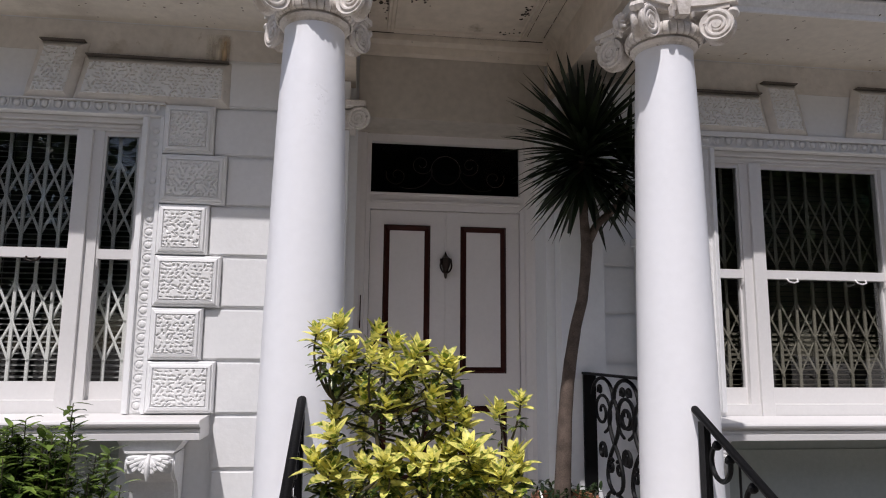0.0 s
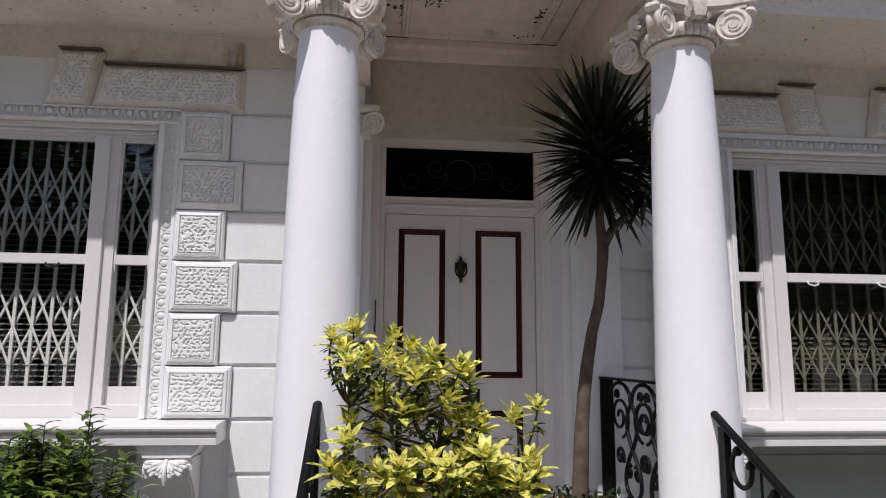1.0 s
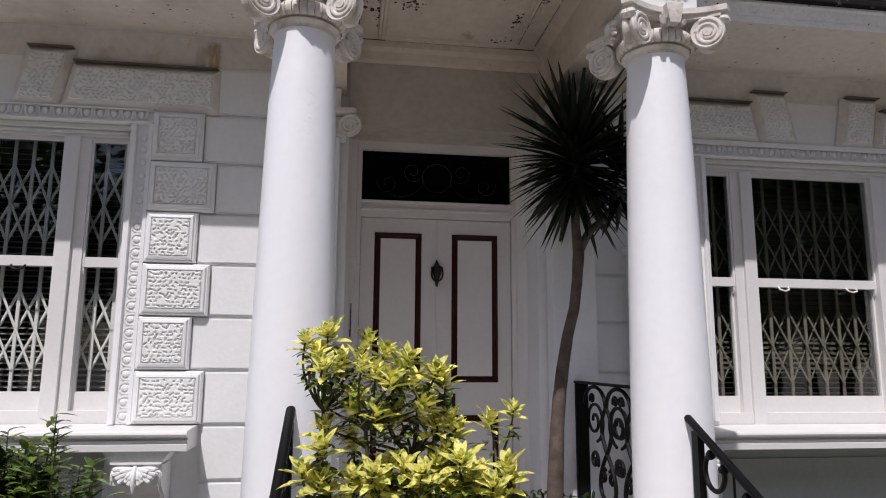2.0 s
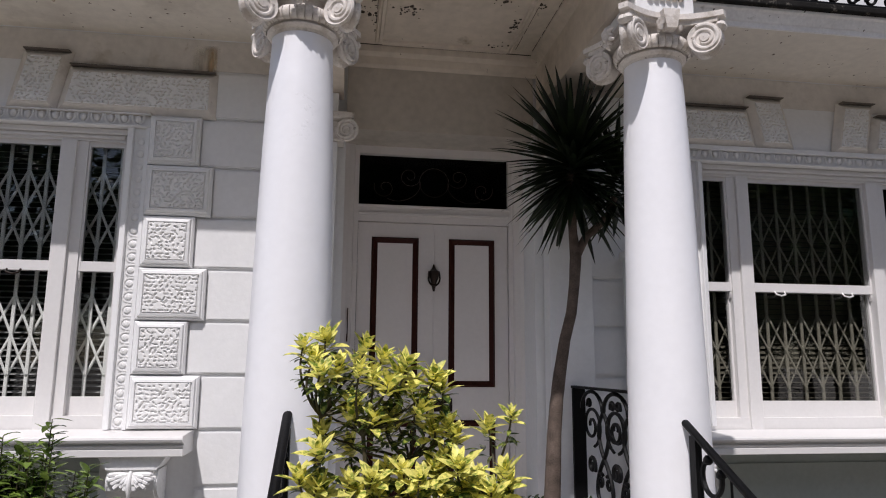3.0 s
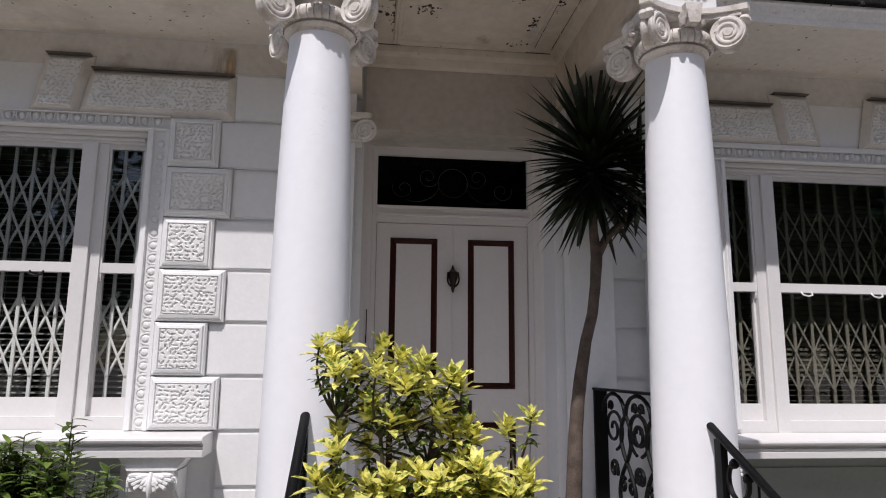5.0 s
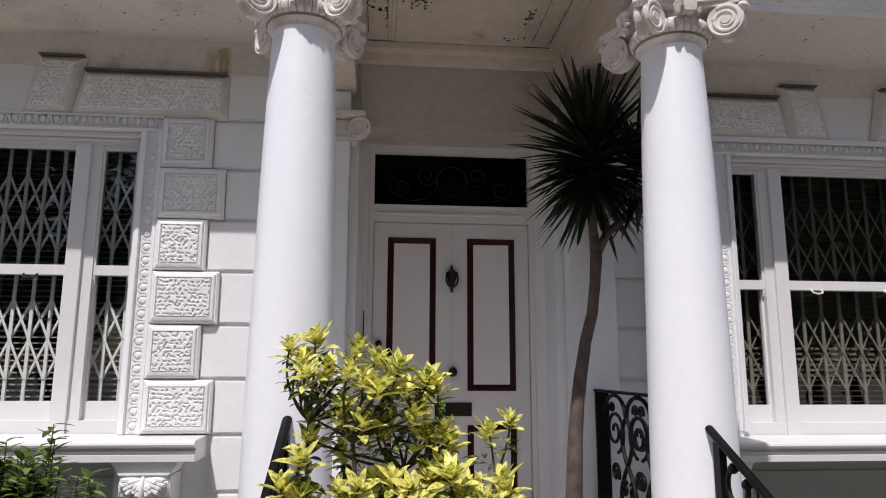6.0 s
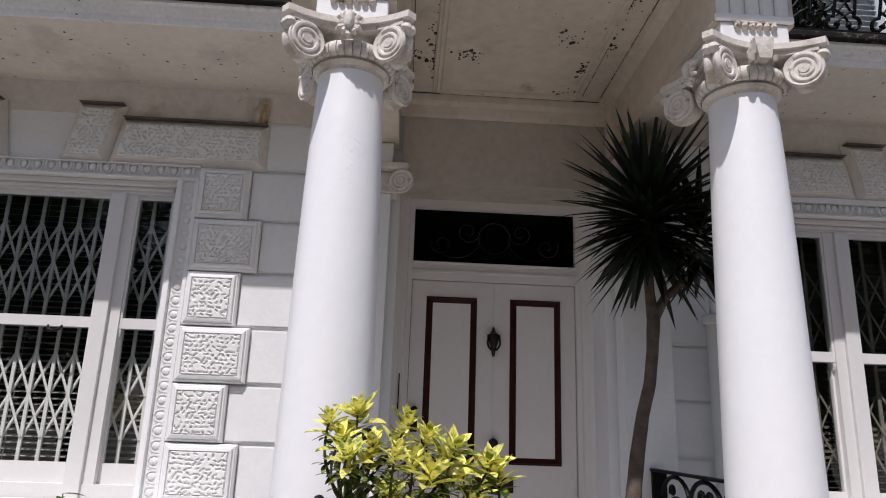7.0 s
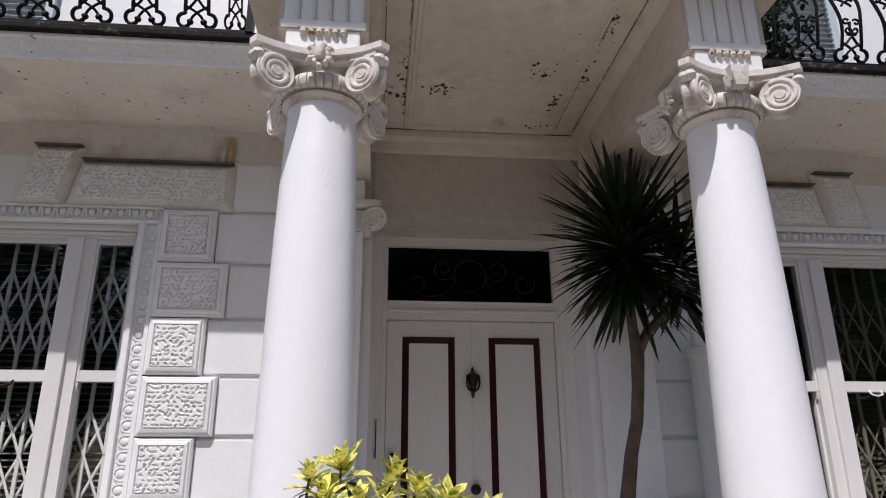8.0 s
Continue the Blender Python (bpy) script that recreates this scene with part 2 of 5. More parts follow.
def stain_material(name, colour, half, tall):
    """Thin wash that fades out in ragged edges, half as wide as given and as tall as given."""
    m = bpy.data.materials.new(name)
    m.use_nodes = True
    n, l = m.node_tree.nodes, m.node_tree.links
    b = n["Principled BSDF"]
    b.inputs["Base Color"].default_value, b.inputs["Roughness"].default_value = (*colour, 1), 0.75
    co, stretch, no, sep = n.new("ShaderNodeTexCoord"), n.new("ShaderNodeMapping"), n.new("ShaderNodeTexNoise"), n.new("ShaderNodeSeparateXYZ")
    stretch.inputs["Scale"].default_value = (26, 26, 5)
    no.inputs["Scale"].default_value, no.inputs["Detail"].default_value = 1.0, 5
    l.new(co.outputs["Object"], stretch.inputs["Vector"]), l.new(stretch.outputs[0], no.inputs["Vector"]), l.new(co.outputs["Object"], sep.inputs[0])

    def op(kind, a, c):
        q = n.new("ShaderNodeMath")
        q.operation = kind
        for k, v in enumerate((a, c)):
            if isinstance(v, (int, float)):
                q.inputs[k].default_value = v
            elif v is not None:
                l.new(v, q.inputs[k])
        return q.outputs[0]
    edge = op("SUBTRACT", 1.0, op("MULTIPLY", op("ABSOLUTE", sep.outputs[0], None), 1 / half))
    low = op("SUBTRACT", 1.0, op("POWER", op("MULTIPLY", op("ABSOLUTE", sep.outputs[2], None), 2 / tall), 2.0))
    amount = op("MINIMUM", op("MAXIMUM", op("MULTIPLY", op("MULTIPLY", edge, low), op("MULTIPLY", op("SUBTRACT", no.outputs["Fac"], 0.22), 2.6)), 0.0), 0.85)
    clear, mix = n.new("ShaderNodeBsdfTransparent"), n.new("ShaderNodeMixShader")
    l.new(amount, mix.inputs[0]), l.new(clear.outputs[0], mix.inputs[1]), l.new(b.outputs[0], mix.inputs[2])
    l.new(mix.outputs[0], n["Material Output"].inputs["Surface"])
    return m


RUST = stain_material("rust_stain", (0.62, 0.47, 0.30), 0.042, 0.25)
RUST_PALE = stain_material("pale_rust_wash", (0.70, 0.64, 0.55), 0.10, 0.25)

# ---- building helpers ----
BASES = {}


def link_mesh(name, bm, mat, smooth=False):
    me = bpy.data.meshes.new(name)
    bmesh.ops.recalc_face_normals(bm, faces=bm.faces)
    bm.to_mesh(me)
    bm.free()
    me.materials.append(mat)
    if smooth:
        me.shade_smooth()
        me.set_sharp_from_angle(angle=radians(40))
    return me


def thing(name, base, label, category, group="", kind=""):
    root = new(name)
    root.empty_display_size = 0.1
    root.matrix_basis = Matrix.Translation(base)
    BASES[root] = Matrix.Translation(base).inverted()
    return tagged(root, label, category, group, kind)


def piece(name, me, parent, place=None):
    ob = new(name, me)
    ob.parent = parent
    ob.matrix_parent_inverse = BASES.get(parent, Matrix.Identity(4))
    if place is not None:
        ob.matrix_basis = place
        BASES[ob] = place.inverted()
    return ob


def part(name, bm, mat, parent, label="", smooth=False):
    ob = piece(name, link_mesh(name, bm, mat, smooth), parent)
    return tagged(ob, label) if label else ob


def structure(name, bm, mat, label, category, smooth=False):
    return tagged(new(name, link_mesh(name, bm, mat, smooth)), label, category, "", "structure")


def box(bm, x0, x1, y0, y1, z0, z1, bevel=0.0, m=None):
    vs = [bm.verts.new((x, y, z)) for x in (x0, x1) for y in (y0, y1) for z in (z0, z1)]
    fs = [bm.faces.new([vs[i] for i in q]) for q in ((0, 1, 3, 2), (4, 6, 7, 5), (0, 4, 5, 1), (2, 3, 7, 6), (0, 2, 6, 4), (1, 5, 7, 3))]
    if m is not None:
        bmesh.ops.transform(bm, matrix=m, verts=vs)
    if bevel:
        es = list({e for f in fs for e in f.edges})
        bmesh.ops.bevel(bm, geom=es, offset=bevel, segments=2, profile=0.5, affect="EDGES")
    return bm


def boxes(*rows, bevel=0.0):
    bm = bmesh.new()
    for r in rows:
        box(bm, *r, bevel=bevel)
    return bm


def prism(bm, outline, axis, a, b):
    """Extrude a 2D outline along an axis: x takes (y, z), y takes (x, z), z takes (x, y)."""
    put = {"x": lambda p, s: (s, p[0], p[1]), "y": lambda p, s: (p[0], s, p[1]), "z": lambda p, s: (p[0], p[1], s)}[axis]
    lo, hi = [bm.verts.new(put(p, a)) for p in outline], [bm.verts.new(put(p, b)) for p in outline]
    k = len(outline)
    bm.faces.new(lo), bm.faces.new(hi[::-1])
    for i in range(k):
        bm.faces.new((lo[i], lo[(i + 1) % k], hi[(i + 1) % k], hi[i]))
    return bm


def lathe(bm, profile, n=40, centre=(0, 0, 0), cap=True):
    c = Vector(centre)
    rings = [[bm.verts.new(c + Vector((r * math.cos(2 * math.pi * i / n), r * math.sin(2 * math.pi * i / n), z))) for i in range(n)] for r, z in profile]
    for a, b in zip(rings, rings[1:]):
        for i in range(n):
            bm.faces.new((a[i], a[(i + 1) % n], b[(i + 1) % n], b[i]))
    if cap:
        bm.faces.new(rings[0][::-1]), bm.faces.new(rings[-1])
    return bm


def tube(bm, pts, r, n=6, squash=1.0):
    """A bar along points; r is one radius or one for each point; squash flattens it across its second direction."""
    pts = [Vector(p) for p in pts]
    rs = r if isinstance(r, (list, tuple)) else [r] * len(pts)
    rings, side = [], None
    for i, p in enumerate(pts):
        t = (pts[min(i + 1, len(pts) - 1)] - pts[max(i - 1, 0)]).normalized()
        if side is None:
            side = t.cross(Vector((0, 1, 0)) if abs(t.y) < 0.9 else Vector((1, 0, 0))).normalized()
        side = (side - t * side.dot(t)).normalized()
        up = t.cross(side)
        rings.append([bm.verts.new(p + (side * math.cos(2 * math.pi * k / n + 0.4) + up * math.sin(2 * math.pi * k / n + 0.4) * squash) * rs[i]) for k in range(n)])
    for a, b in zip(rings, rings[1:]):
        for k in range(n):
            bm.faces.new((a[k], a[(k + 1) % n], b[(k + 1) % n], b[k]))
    bm.faces.new(rings[0][::-1]), bm.faces.new(rings[-1])
    return bm


def spiral(cx, cz, r0, r1, a0, a1, n=22):
    """Points (x, z) of a scroll that winds in from radius r0 at angle a0 to r1 at a1 (degrees)."""
    return [(cx + (r0 + (r1 - r0) * i / n) * math.cos(radians(a0 + (a1 - a0) * i / n)), cz + (r0 + (r1 - r0) * i / n) * math.sin(radians(a0 + (a1 - a0) * i / n))) for i in range(n + 1)]


def bezier(p0, p1, p2, p3, n=10):
    out = []
    for i in range(n + 1):
        t = i / n
        out.append(tuple(a * (1 - t) ** 3 + 3 * b * t * (1 - t) ** 2 + 3 * c * t * t * (1 - t) + d * t ** 3 for a, b, c, d in zip(p0, p1, p2, p3)))
    return out


# ---- the plan, in metres: x along the house front, y towards the house ----
WALL = 4.95          # face of the rusticated front
PORCH = 0.54         # porch floor
CEIL = 4.10          # soffit of balconies and porch
COL_X, COL_Y = 0.945, 3.34
COURSES = [0.186 + 0.366 * k for k in range(11)]   # bed joints of the blocks
WIN_L, WIN_R = -3.26, 3.107

# ---- ground, steps and house ----
ground = structure("ground", boxes((-600, 600, -600, 600, -0.4, 0.0)), SOIL, "pale gravel of the front garden", "ground")
structure("pavement", boxes((-40, 40, -4.2, -1.2, 0.0, 0.012)), STONE, "grey stone pavement before the garden", "pavement")
structure("road", boxes((-60, 60, -12, -4.25, 0.0, 0.006)), TARMAC, "dark grey tarmac street", "road")
structure("garden_path", boxes((-0.95, 0.95, -1.2, 2.38, 0.0, 0.02)), STONE, "worn stone path up to the steps", "path")
structure("floor", boxes((-1.25, 1.25, 3.0, WALL, 0.0, PORCH)), PORCH_TILE, "pale stone porch floor at the front door", "floor")
steps = thing("entrance_steps", (0, 2.7, 0), "worn stone steps up to the porch", "steps", kind="structure")
for k in range(2):
    part("step", boxes((-1.1, 1.1, 2.4 + 0.3 * k, 3.0, 0.18 * k, 0.18 * (k + 1)), bevel=0.012), STONE, steps)

BACK = WALL + 0.02
W_OUT = 1.0
wall = structure("wall_front", boxes(
    (-9, WIN_L - W_OUT, BACK, 5.4, 0, CEIL), (WIN_L + W_OUT, -0.72, BACK, 5.4, 0, CEIL),
    (0.72, WIN_R - W_OUT, BACK, 5.4, 0, CEIL), (WIN_R + W_OUT, 9, BACK, 5.4, 0, CEIL),
    (WIN_L - W_OUT, WIN_L + W_OUT, BACK, 5.4, 3.40, CEIL), (WIN_R - W_OUT, WIN_R + W_OUT, BACK, 5.4, 3.40, CEIL),
    ), STUCCO, "white painted stucco house front", "wall")
structure("wall_under_window", boxes((WIN_L - W_OUT, WIN_L + W_OUT, 5.09, 5.4, 0, 1.28), (WIN_R - W_OUT, WIN_R + W_OUT, 5.09, 5.4, 0, 1.28),
    (WIN_L - W_OUT, WIN_L + W_OUT, 5.06, 5.088, 0, 1.0), (WIN_R - W_OUT, WIN_R + W_OUT, 5.06, 5.088, 0, 1.0)), UNDER, "pale grey-green rendered recess below the windows", "wall")
structure("wall_frieze", boxes((-9, -1.113, BACK - 0.004, BACK + 0.002, 3.86, CEIL - 0.001), (1.113, 9, BACK - 0.004, BACK + 0.002, 3.86, CEIL - 0.001)), FRIEZE, "stained cream band of wall, soffit shade put into its colour", "wall")
# Unseen dark strips, added to keep ground bounce off wall and soffit.
structure("bounce_cutting_ground", boxes((-9, -1.26, 2.8, WALL + 0.1, 0.0, 0.03), (1.26, 9, 2.8, WALL + 0.1, 0.0, 0.03)), DARK_GROUND, "unseen dark ground strip, added to cut bounce onto the house front", "garden bed")
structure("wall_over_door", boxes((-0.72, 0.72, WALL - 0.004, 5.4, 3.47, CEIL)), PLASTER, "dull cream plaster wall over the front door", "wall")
upper = structure("wall_upper", boxes((-9, 9, WALL, 5.4, CEIL, 8.0)), STUCCO, "white painted stucco upper storey wall", "wall")
structure("wall_side", boxes((-9.3, -9, 5.4, 12, 0, 8), (9, 9.3, 5.4, 12, 0, 8), (-9.3, 9.3, 12, 12.3, 0, 8)), STUCCO, "white stucco side and back walls", "wall")
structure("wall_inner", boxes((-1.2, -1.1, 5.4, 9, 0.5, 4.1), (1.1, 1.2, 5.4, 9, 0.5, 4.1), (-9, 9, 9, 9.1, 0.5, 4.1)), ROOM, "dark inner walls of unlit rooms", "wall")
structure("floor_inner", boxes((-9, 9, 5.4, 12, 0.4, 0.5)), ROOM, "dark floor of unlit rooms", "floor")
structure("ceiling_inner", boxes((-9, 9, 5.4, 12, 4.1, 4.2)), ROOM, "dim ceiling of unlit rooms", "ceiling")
structure("roof", boxes((-9.5, 9.5, 4.7, 12.5, 8.0, 8.2)), LEAD, "flat grey roof of the house", "roof")

# soffits of the balconies and the porch
structure("ceiling", boxes((-9, -1.37, 4.165, WALL, CEIL, CEIL + 0.05), (1.33, 9, 4.165, WALL, CEIL, CEIL + 0.05)), SOFFIT, "off-white plaster balcony soffit, stained and flaking", "ceiling")
structure("ceiling_porch", boxes((-1.368, 1.328, 2.98, WALL, CEIL, CEIL + 0.05)), PORCH_SOFFIT, "grimy cream plaster porch ceiling with mould, porch shade added to its colour", "ceiling")
trim = bmesh.new()
for s in (-1, 1):
    prism(trim, [(s * 0.746, 4.03), (s * 0.746, CEIL - 0.002), (s * 0.675, CEIL - 0.002), (s * 0.69, 4.07), (s * 0.715, 4.06)], "y", 3.17, 4.9)
    prism(trim, [(s * 0.5 - 0.03, CEIL - 0.002), (s * 0.5 - 0.022, CEIL - 0.016), (s * 0.5 - 0.004, CEIL - 0.012), (s * 0.5, CEIL - 0.024), (s * 0.5 + 0.022, CEIL - 0.022), (s * 0.5 + 0.03, CEIL - 0.002)], "y", 3.05, 4.78)
prism(trim, [(4.75, CEIL - 0.002), (4.757, CEIL - 0.018), (4.80, CEIL - 0.018), (4.805, CEIL - 0.002)], "x", -0.475, 0.475)
prism(trim, [(4.94, 3.96), (4.90, 3.975), (4.885, 4.03), (4.84, 4.05), (4.83, CEIL - 0.002), (4.94, CEIL - 0.002)], "x", -0.744, 0.744)
gaps = bmesh.new()
box(gaps, -0.744, 0.744, 4.824, 4.829, CEIL - 0.006, CEIL - 0.001)
crack = random.Random(11)
for s in (-1, 1):
    y = 3.2
    while y < 4.7:
        n = crack.uniform(0.05, 0.22)
        w = crack.uniform(0.0006, 0.0024)
        for x in (0.5345, 0.667) if crack.random() < 0.6 else (0.667,):
            box(gaps, s * x - w, s * x + w, y, min(y + n, 4.75), CEIL - 0.004, CEIL + 0.001)
        y += n + crack.uniform(0.0, 0.05)
# spots of mould along one moulding
for k in range(190):
    cx, cy, wide, deep = crack.choice(((0.548, 4.07, 0.02, 0.10), (0.555, 3.6, 0.02, 0.12), (0.45, 4.38, 0.02, 0.06), (0.40, 4.72, 0.05, 0.05), (0.33, 4.05, 0.07, 0.04), (-0.535, 4.45, 0.02, 0.10), (-0.56, 4.1, 0.02, 0.16), (-0.30, 4.30, 0.06, 0.03), (-0.63, 4.33, 0.04, 0.05)))
    x, y, r = cx + crack.gauss(0, wide), cy + crack.gauss(0, deep), 0.0025 + abs(crack.gauss(0, 0.0055))
    prism(gaps, [(x + r * crack.uniform(0.5, 1.3) * math.cos(a * 1.047), y + r * crack.uniform(0.5, 1.6) * math.sin(a * 1.047)) for a in range(6)], "z", CEIL - 0.002, CEIL + 0.001)
structure("trim_gap", gaps, MOULD, "dark open cracks and mould spots along the soffit mouldings", "crack")
structure("trim", trim, PORCH_SOFFIT, "plaster cornice mouldings round the porch soffit", "moulding")


def balcony(name, x0, x1):
    root = thing(name, ((x0 + x1) / 2, 4.5, CEIL), "white balcony edge with dark lead drip, weathered", "balcony", kind="structure")
    fas = bmesh.new()
    prism(fas, [(4.163, CEIL - 0.004), (4.145, CEIL - 0.004), (4.14, CEIL + 0.03), (4.13, CEIL + 0.035), (4.10, CEIL + 0.09), (4.08, CEIL + 0.10), (4.08, CEIL + 0.118), (4.163, CEIL + 0.118)], "x", x0, x1)
    part("fascia", fas, FASCIA, root, "weathered pale grey moulded fascia")
    part("coping", boxes((x0, x1, 4.045, WALL - 0.002, CEIL + 0.12, CEIL + 0.174), bevel=0.012), COPING, root, "blackened, peeling balcony edge")
    return root


balcony("balcony", -9, -1.375)
balcony("balcony", 1.335, 9)

# portico roof and side beams
portico = thing("portico_roof", (0, 4, CEIL), "white plaster portico roof on two columns", "roof", kind="structure")
slab = bmesh.new()
prism(slab, [(2.98, CEIL + 0.052), (2.94, CEIL - 0.003), (2.90, CEIL + 0.05), (2.86, CEIL + 0.12), (2.86, CEIL + 0.22), (WALL - 0.002, CEIL + 0.22), (WALL - 0.002, CEIL + 0.052)], "x", -1.37, 1.33)
part("slab", slab, STUCCO, portico)
for s in (-1, 1):
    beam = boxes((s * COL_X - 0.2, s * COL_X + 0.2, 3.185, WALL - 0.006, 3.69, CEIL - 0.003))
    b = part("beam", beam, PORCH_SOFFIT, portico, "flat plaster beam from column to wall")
    fr = bmesh.new()
    box(fr, s * COL_X - 0.19, s * COL_X + 0.19, 3.16, 3.183, 3.69, 3.725, bevel=0.006)
    for k in range(5):
        x = s * COL_X + (k - 2) * 0.072
        prism(fr, [(x - 0.034, 3.183), (x - 0.022, 3.171), (x - 0.014, 3.168), (x + 0.014, 3.168), (x + 0.022, 3.171), (x + 0.034, 3.183)], "z", 3.727, CEIL - 0.01)
    part("fluted_frieze", fr, STUCCO, b, "white fluted frieze block")
    gut = bmesh.new()
    box(gut, s * COL_X - 0.105, s * COL_X + 0.105, 3.158, 3.174, 3.676, 3.688, bevel=0.004)
    for k in range(6):
        x = s * COL_X + (k - 2.5) * 0.035
        tube(gut, [(x, 3.168, 3.678), (x, 3.166, 3.660), (x, 3.168, 3.650)], [0.013, 0.017, 0.010], 8)
    part("guttae", gut, DIRTY, b, "row of small dirty plaster drops", smooth=True)
    part("dosseret", boxes((s * COL_X - 0.165, s * COL_X + 0.165, 3.175, 3.52, 3.56, 3.688), bevel=0.008), STUCCO, b, "plain white block")

# ---- columns ----
VOLUTE = bmesh.new()
ring = [(0.001, -0.012), (0.022, -0.014), (0.026, -0.004), (0.070, -0.004), (0.082, -0.010), (0.087, -0.002), (0.085, 0.010), (0.05, 0.05), (0.001, 0.06)]
lathe(VOLUTE, [(r, y) for r, y in ring], 26, cap=False)
bmesh.ops.transform(VOLUTE, matrix=pose(0, 0, 0, -90), verts=VOLUTE.verts)
tube(VOLUTE, [(x, -0.004, z) for x, z in spiral(0, 0, 0.074, 0.028, 60, 60 + 610, 44)], [0.0125 - 0.004 * i / 44 for i in range(45)], 8, 0.9)
VOLUTE = link_mesh("volute", VOLUTE, CAPITAL, True)
EGG = bmesh.new()
prism(EGG, [(0.022 * (0.25 - math.sin(radians(a))), 0.037 * math.cos(radians(a))) for a in range(0, 181, 18)], "x", -0.0165, 0.0165)
EGG = link_mesh("band_segment", EGG, CAPITAL, True)


def abacus_outline(h, dip, cut):
    """A square with hollowed sides and clipped corners."""
    out = []
    for q in range(4):
        a = radians(90 * q)
        c, s = math.cos(a), math.sin(a)
        for i in range(9):
            u = -1 + i / 4
            x, y = u * (h - cut), -h + dip * (1 - u * u)
            out.append((x * c - y * s, x * s + y * c))
    return out


def capital(parent, cx, cy, broken):
    """Ionic capital with corner volutes; broken leaves a stub for the front flower. Returns its main part."""
    core = bmesh.new()
    lathe(core, [(0.152, 3.337), (0.158, 3.350), (0.172, 3.355), (0.179, 3.366), (0.174, 3.378), (0.166, 3.384), (0.168, 3.388), (0.186, 3.394), (0.198, 3.413), (0.195, 3.436), (0.176, 3.446), (0.170, 3.50)], 40, (cx, cy, 0))
    cap = part("capital", core, CAPITAL, parent, "weathered cream plaster capital with scrolls", smooth=True)
    ab = bmesh.new()
    prism(ab, [(cx + x, cy + y) for x, y in abacus_outline(0.272, 0.085, 0.035)], "z", 3.500, 3.527)
    prism(ab, [(cx + x, cy + y) for x, y in abacus_outline(0.295, 0.090, 0.035)], "z", 3.526, 3.556)
    part("abacus", ab, CAPITAL, cap)
    for q in range(4):
        turn = pose(cx, cy, 0, 0, 0, 90 * q)
        for s in (-1, 1):
            piece("volute", VOLUTE, cap, turn @ pose(s * 0.181, -0.234, 3.418, 0, 0, -s * 34) @ Matrix.Diagonal((-s, 1, 1, 1)))
        for i in range(9):
            a = radians(-90 + (i - 4) * 10.5)
            piece("band_segment", EGG, cap, turn @ pose(0.190 * math.cos(a), 0.190 * math.sin(a), 3.416, 0, 0, math.degrees(a) + 90))
        ros = bmesh.new()
        if broken and q == 0:
            # worn stub: a flared block, with what is left of the leaves beside it
            prism(ros, [(-0.030, 3.452), (0.026, 3.455), (0.040, 3.520), (0.047, 3.562), (-0.046, 3.558), (-0.040, 3.510)], "y", -0.252, -0.200)
            for x, z, r in ((-0.062, 3.462, 0.017), (-0.052, 3.497, 0.020), (-0.070, 3.485, 0.012), (0.050, 3.462, 0.013)):
                tube(ros, [(x, -0.215, z - r), (x, -0.235, z - 0.5 * r), (x, -0.240, z + 0.4 * r), (x, -0.225, z + r)], [0.3 * r, r, r, 0.3 * r], 8)
        else:
            for i in range(11):
                a = radians(-90 + (i - 5) * 31)
                ln = 0.046 + 0.012 * (i % 2) + 0.014 * abs(math.sin(a))
                tube(ros, [(0, -0.205, 3.497), (0.35 * ln * math.cos(a), -0.246, 3.497 + 0.4 * ln * math.sin(a)), (0.75 * ln * math.cos(a), -0.252, 3.50 + 0.8 * ln * math.sin(a)), (ln * math.cos(a), -0.236, 3.50 + ln * math.sin(a))], [0.010, 0.015, 0.014, 0.006], 7)
            tube(ros, [(0, -0.23, 3.475), (0, -0.262, 3.49), (0, -0.266, 3.515), (0, -0.25, 3.545), (0, -0.232, 3.572)], [0.012, 0.021, 0.022, 0.020, 0.008], 9)
        # pods that curl from the band over the scrolls
        for s in (-1, 1):
            tube(ros, [(s * 0.246, -0.262, 3.452), (s * 0.250, -0.266, 3.460), (s * 0.254, -0.270, 3.476), (s * 0.256, -0.270, 3.490), (s * 0.256, -0.268, 3.497)], [0.008, 0.022, 0.029, 0.023, 0.008], 10)
        bmesh.ops.transform(ros, matrix=turn, verts=ros.verts)
        part("rosette", ros, CAPITAL, cap, smooth=True)
    return cap


def make_column(cx, broken):
    root = thing("column", (cx, COL_Y, PORCH), "tall smooth white painted column with " + ("a chipped ionic capital" if broken else "an ionic capital") + ", on the porch edge", "column", "portico columns")
    shaft_bm = bmesh.new()
    keys = [(0.90, 0.202), (1.25, 0.200), (1.65, 0.195), (2.05, 0.187), (2.4, 0.180), (2.77, 0.1715), (3.05, 0.163), (3.2, 0.157), (3.30, 0.152), (3.335, 0.152)]
    lathe(shaft_bm, [(0.207, PORCH + 0.20)] + [(r, z) for z, r in keys], 72, (cx, COL_Y, 0))
    part("shaft", shaft_bm, SHAFT, root, "smooth white painted shaft, slightly lumpy", smooth=True)
    base_bm = boxes((cx - 0.27, cx + 0.27, COL_Y - 0.27, COL_Y + 0.27, PORCH, PORCH + 0.09))
    lathe(base_bm, [(0.265, PORCH + 0.09), (0.275, PORCH + 0.115), (0.265, PORCH + 0.14), (0.235, PORCH + 0.15), (0.24, PORCH + 0.18), (0.215, PORCH + 0.20)], 48, (cx, COL_Y, 0))
    part("base", base_bm, SHAFT, root, smooth=True)
    capital(root, cx, COL_Y, broken)
    return root


column = make_column(-COL_X, False)
make_column(COL_X - 0.008, True)

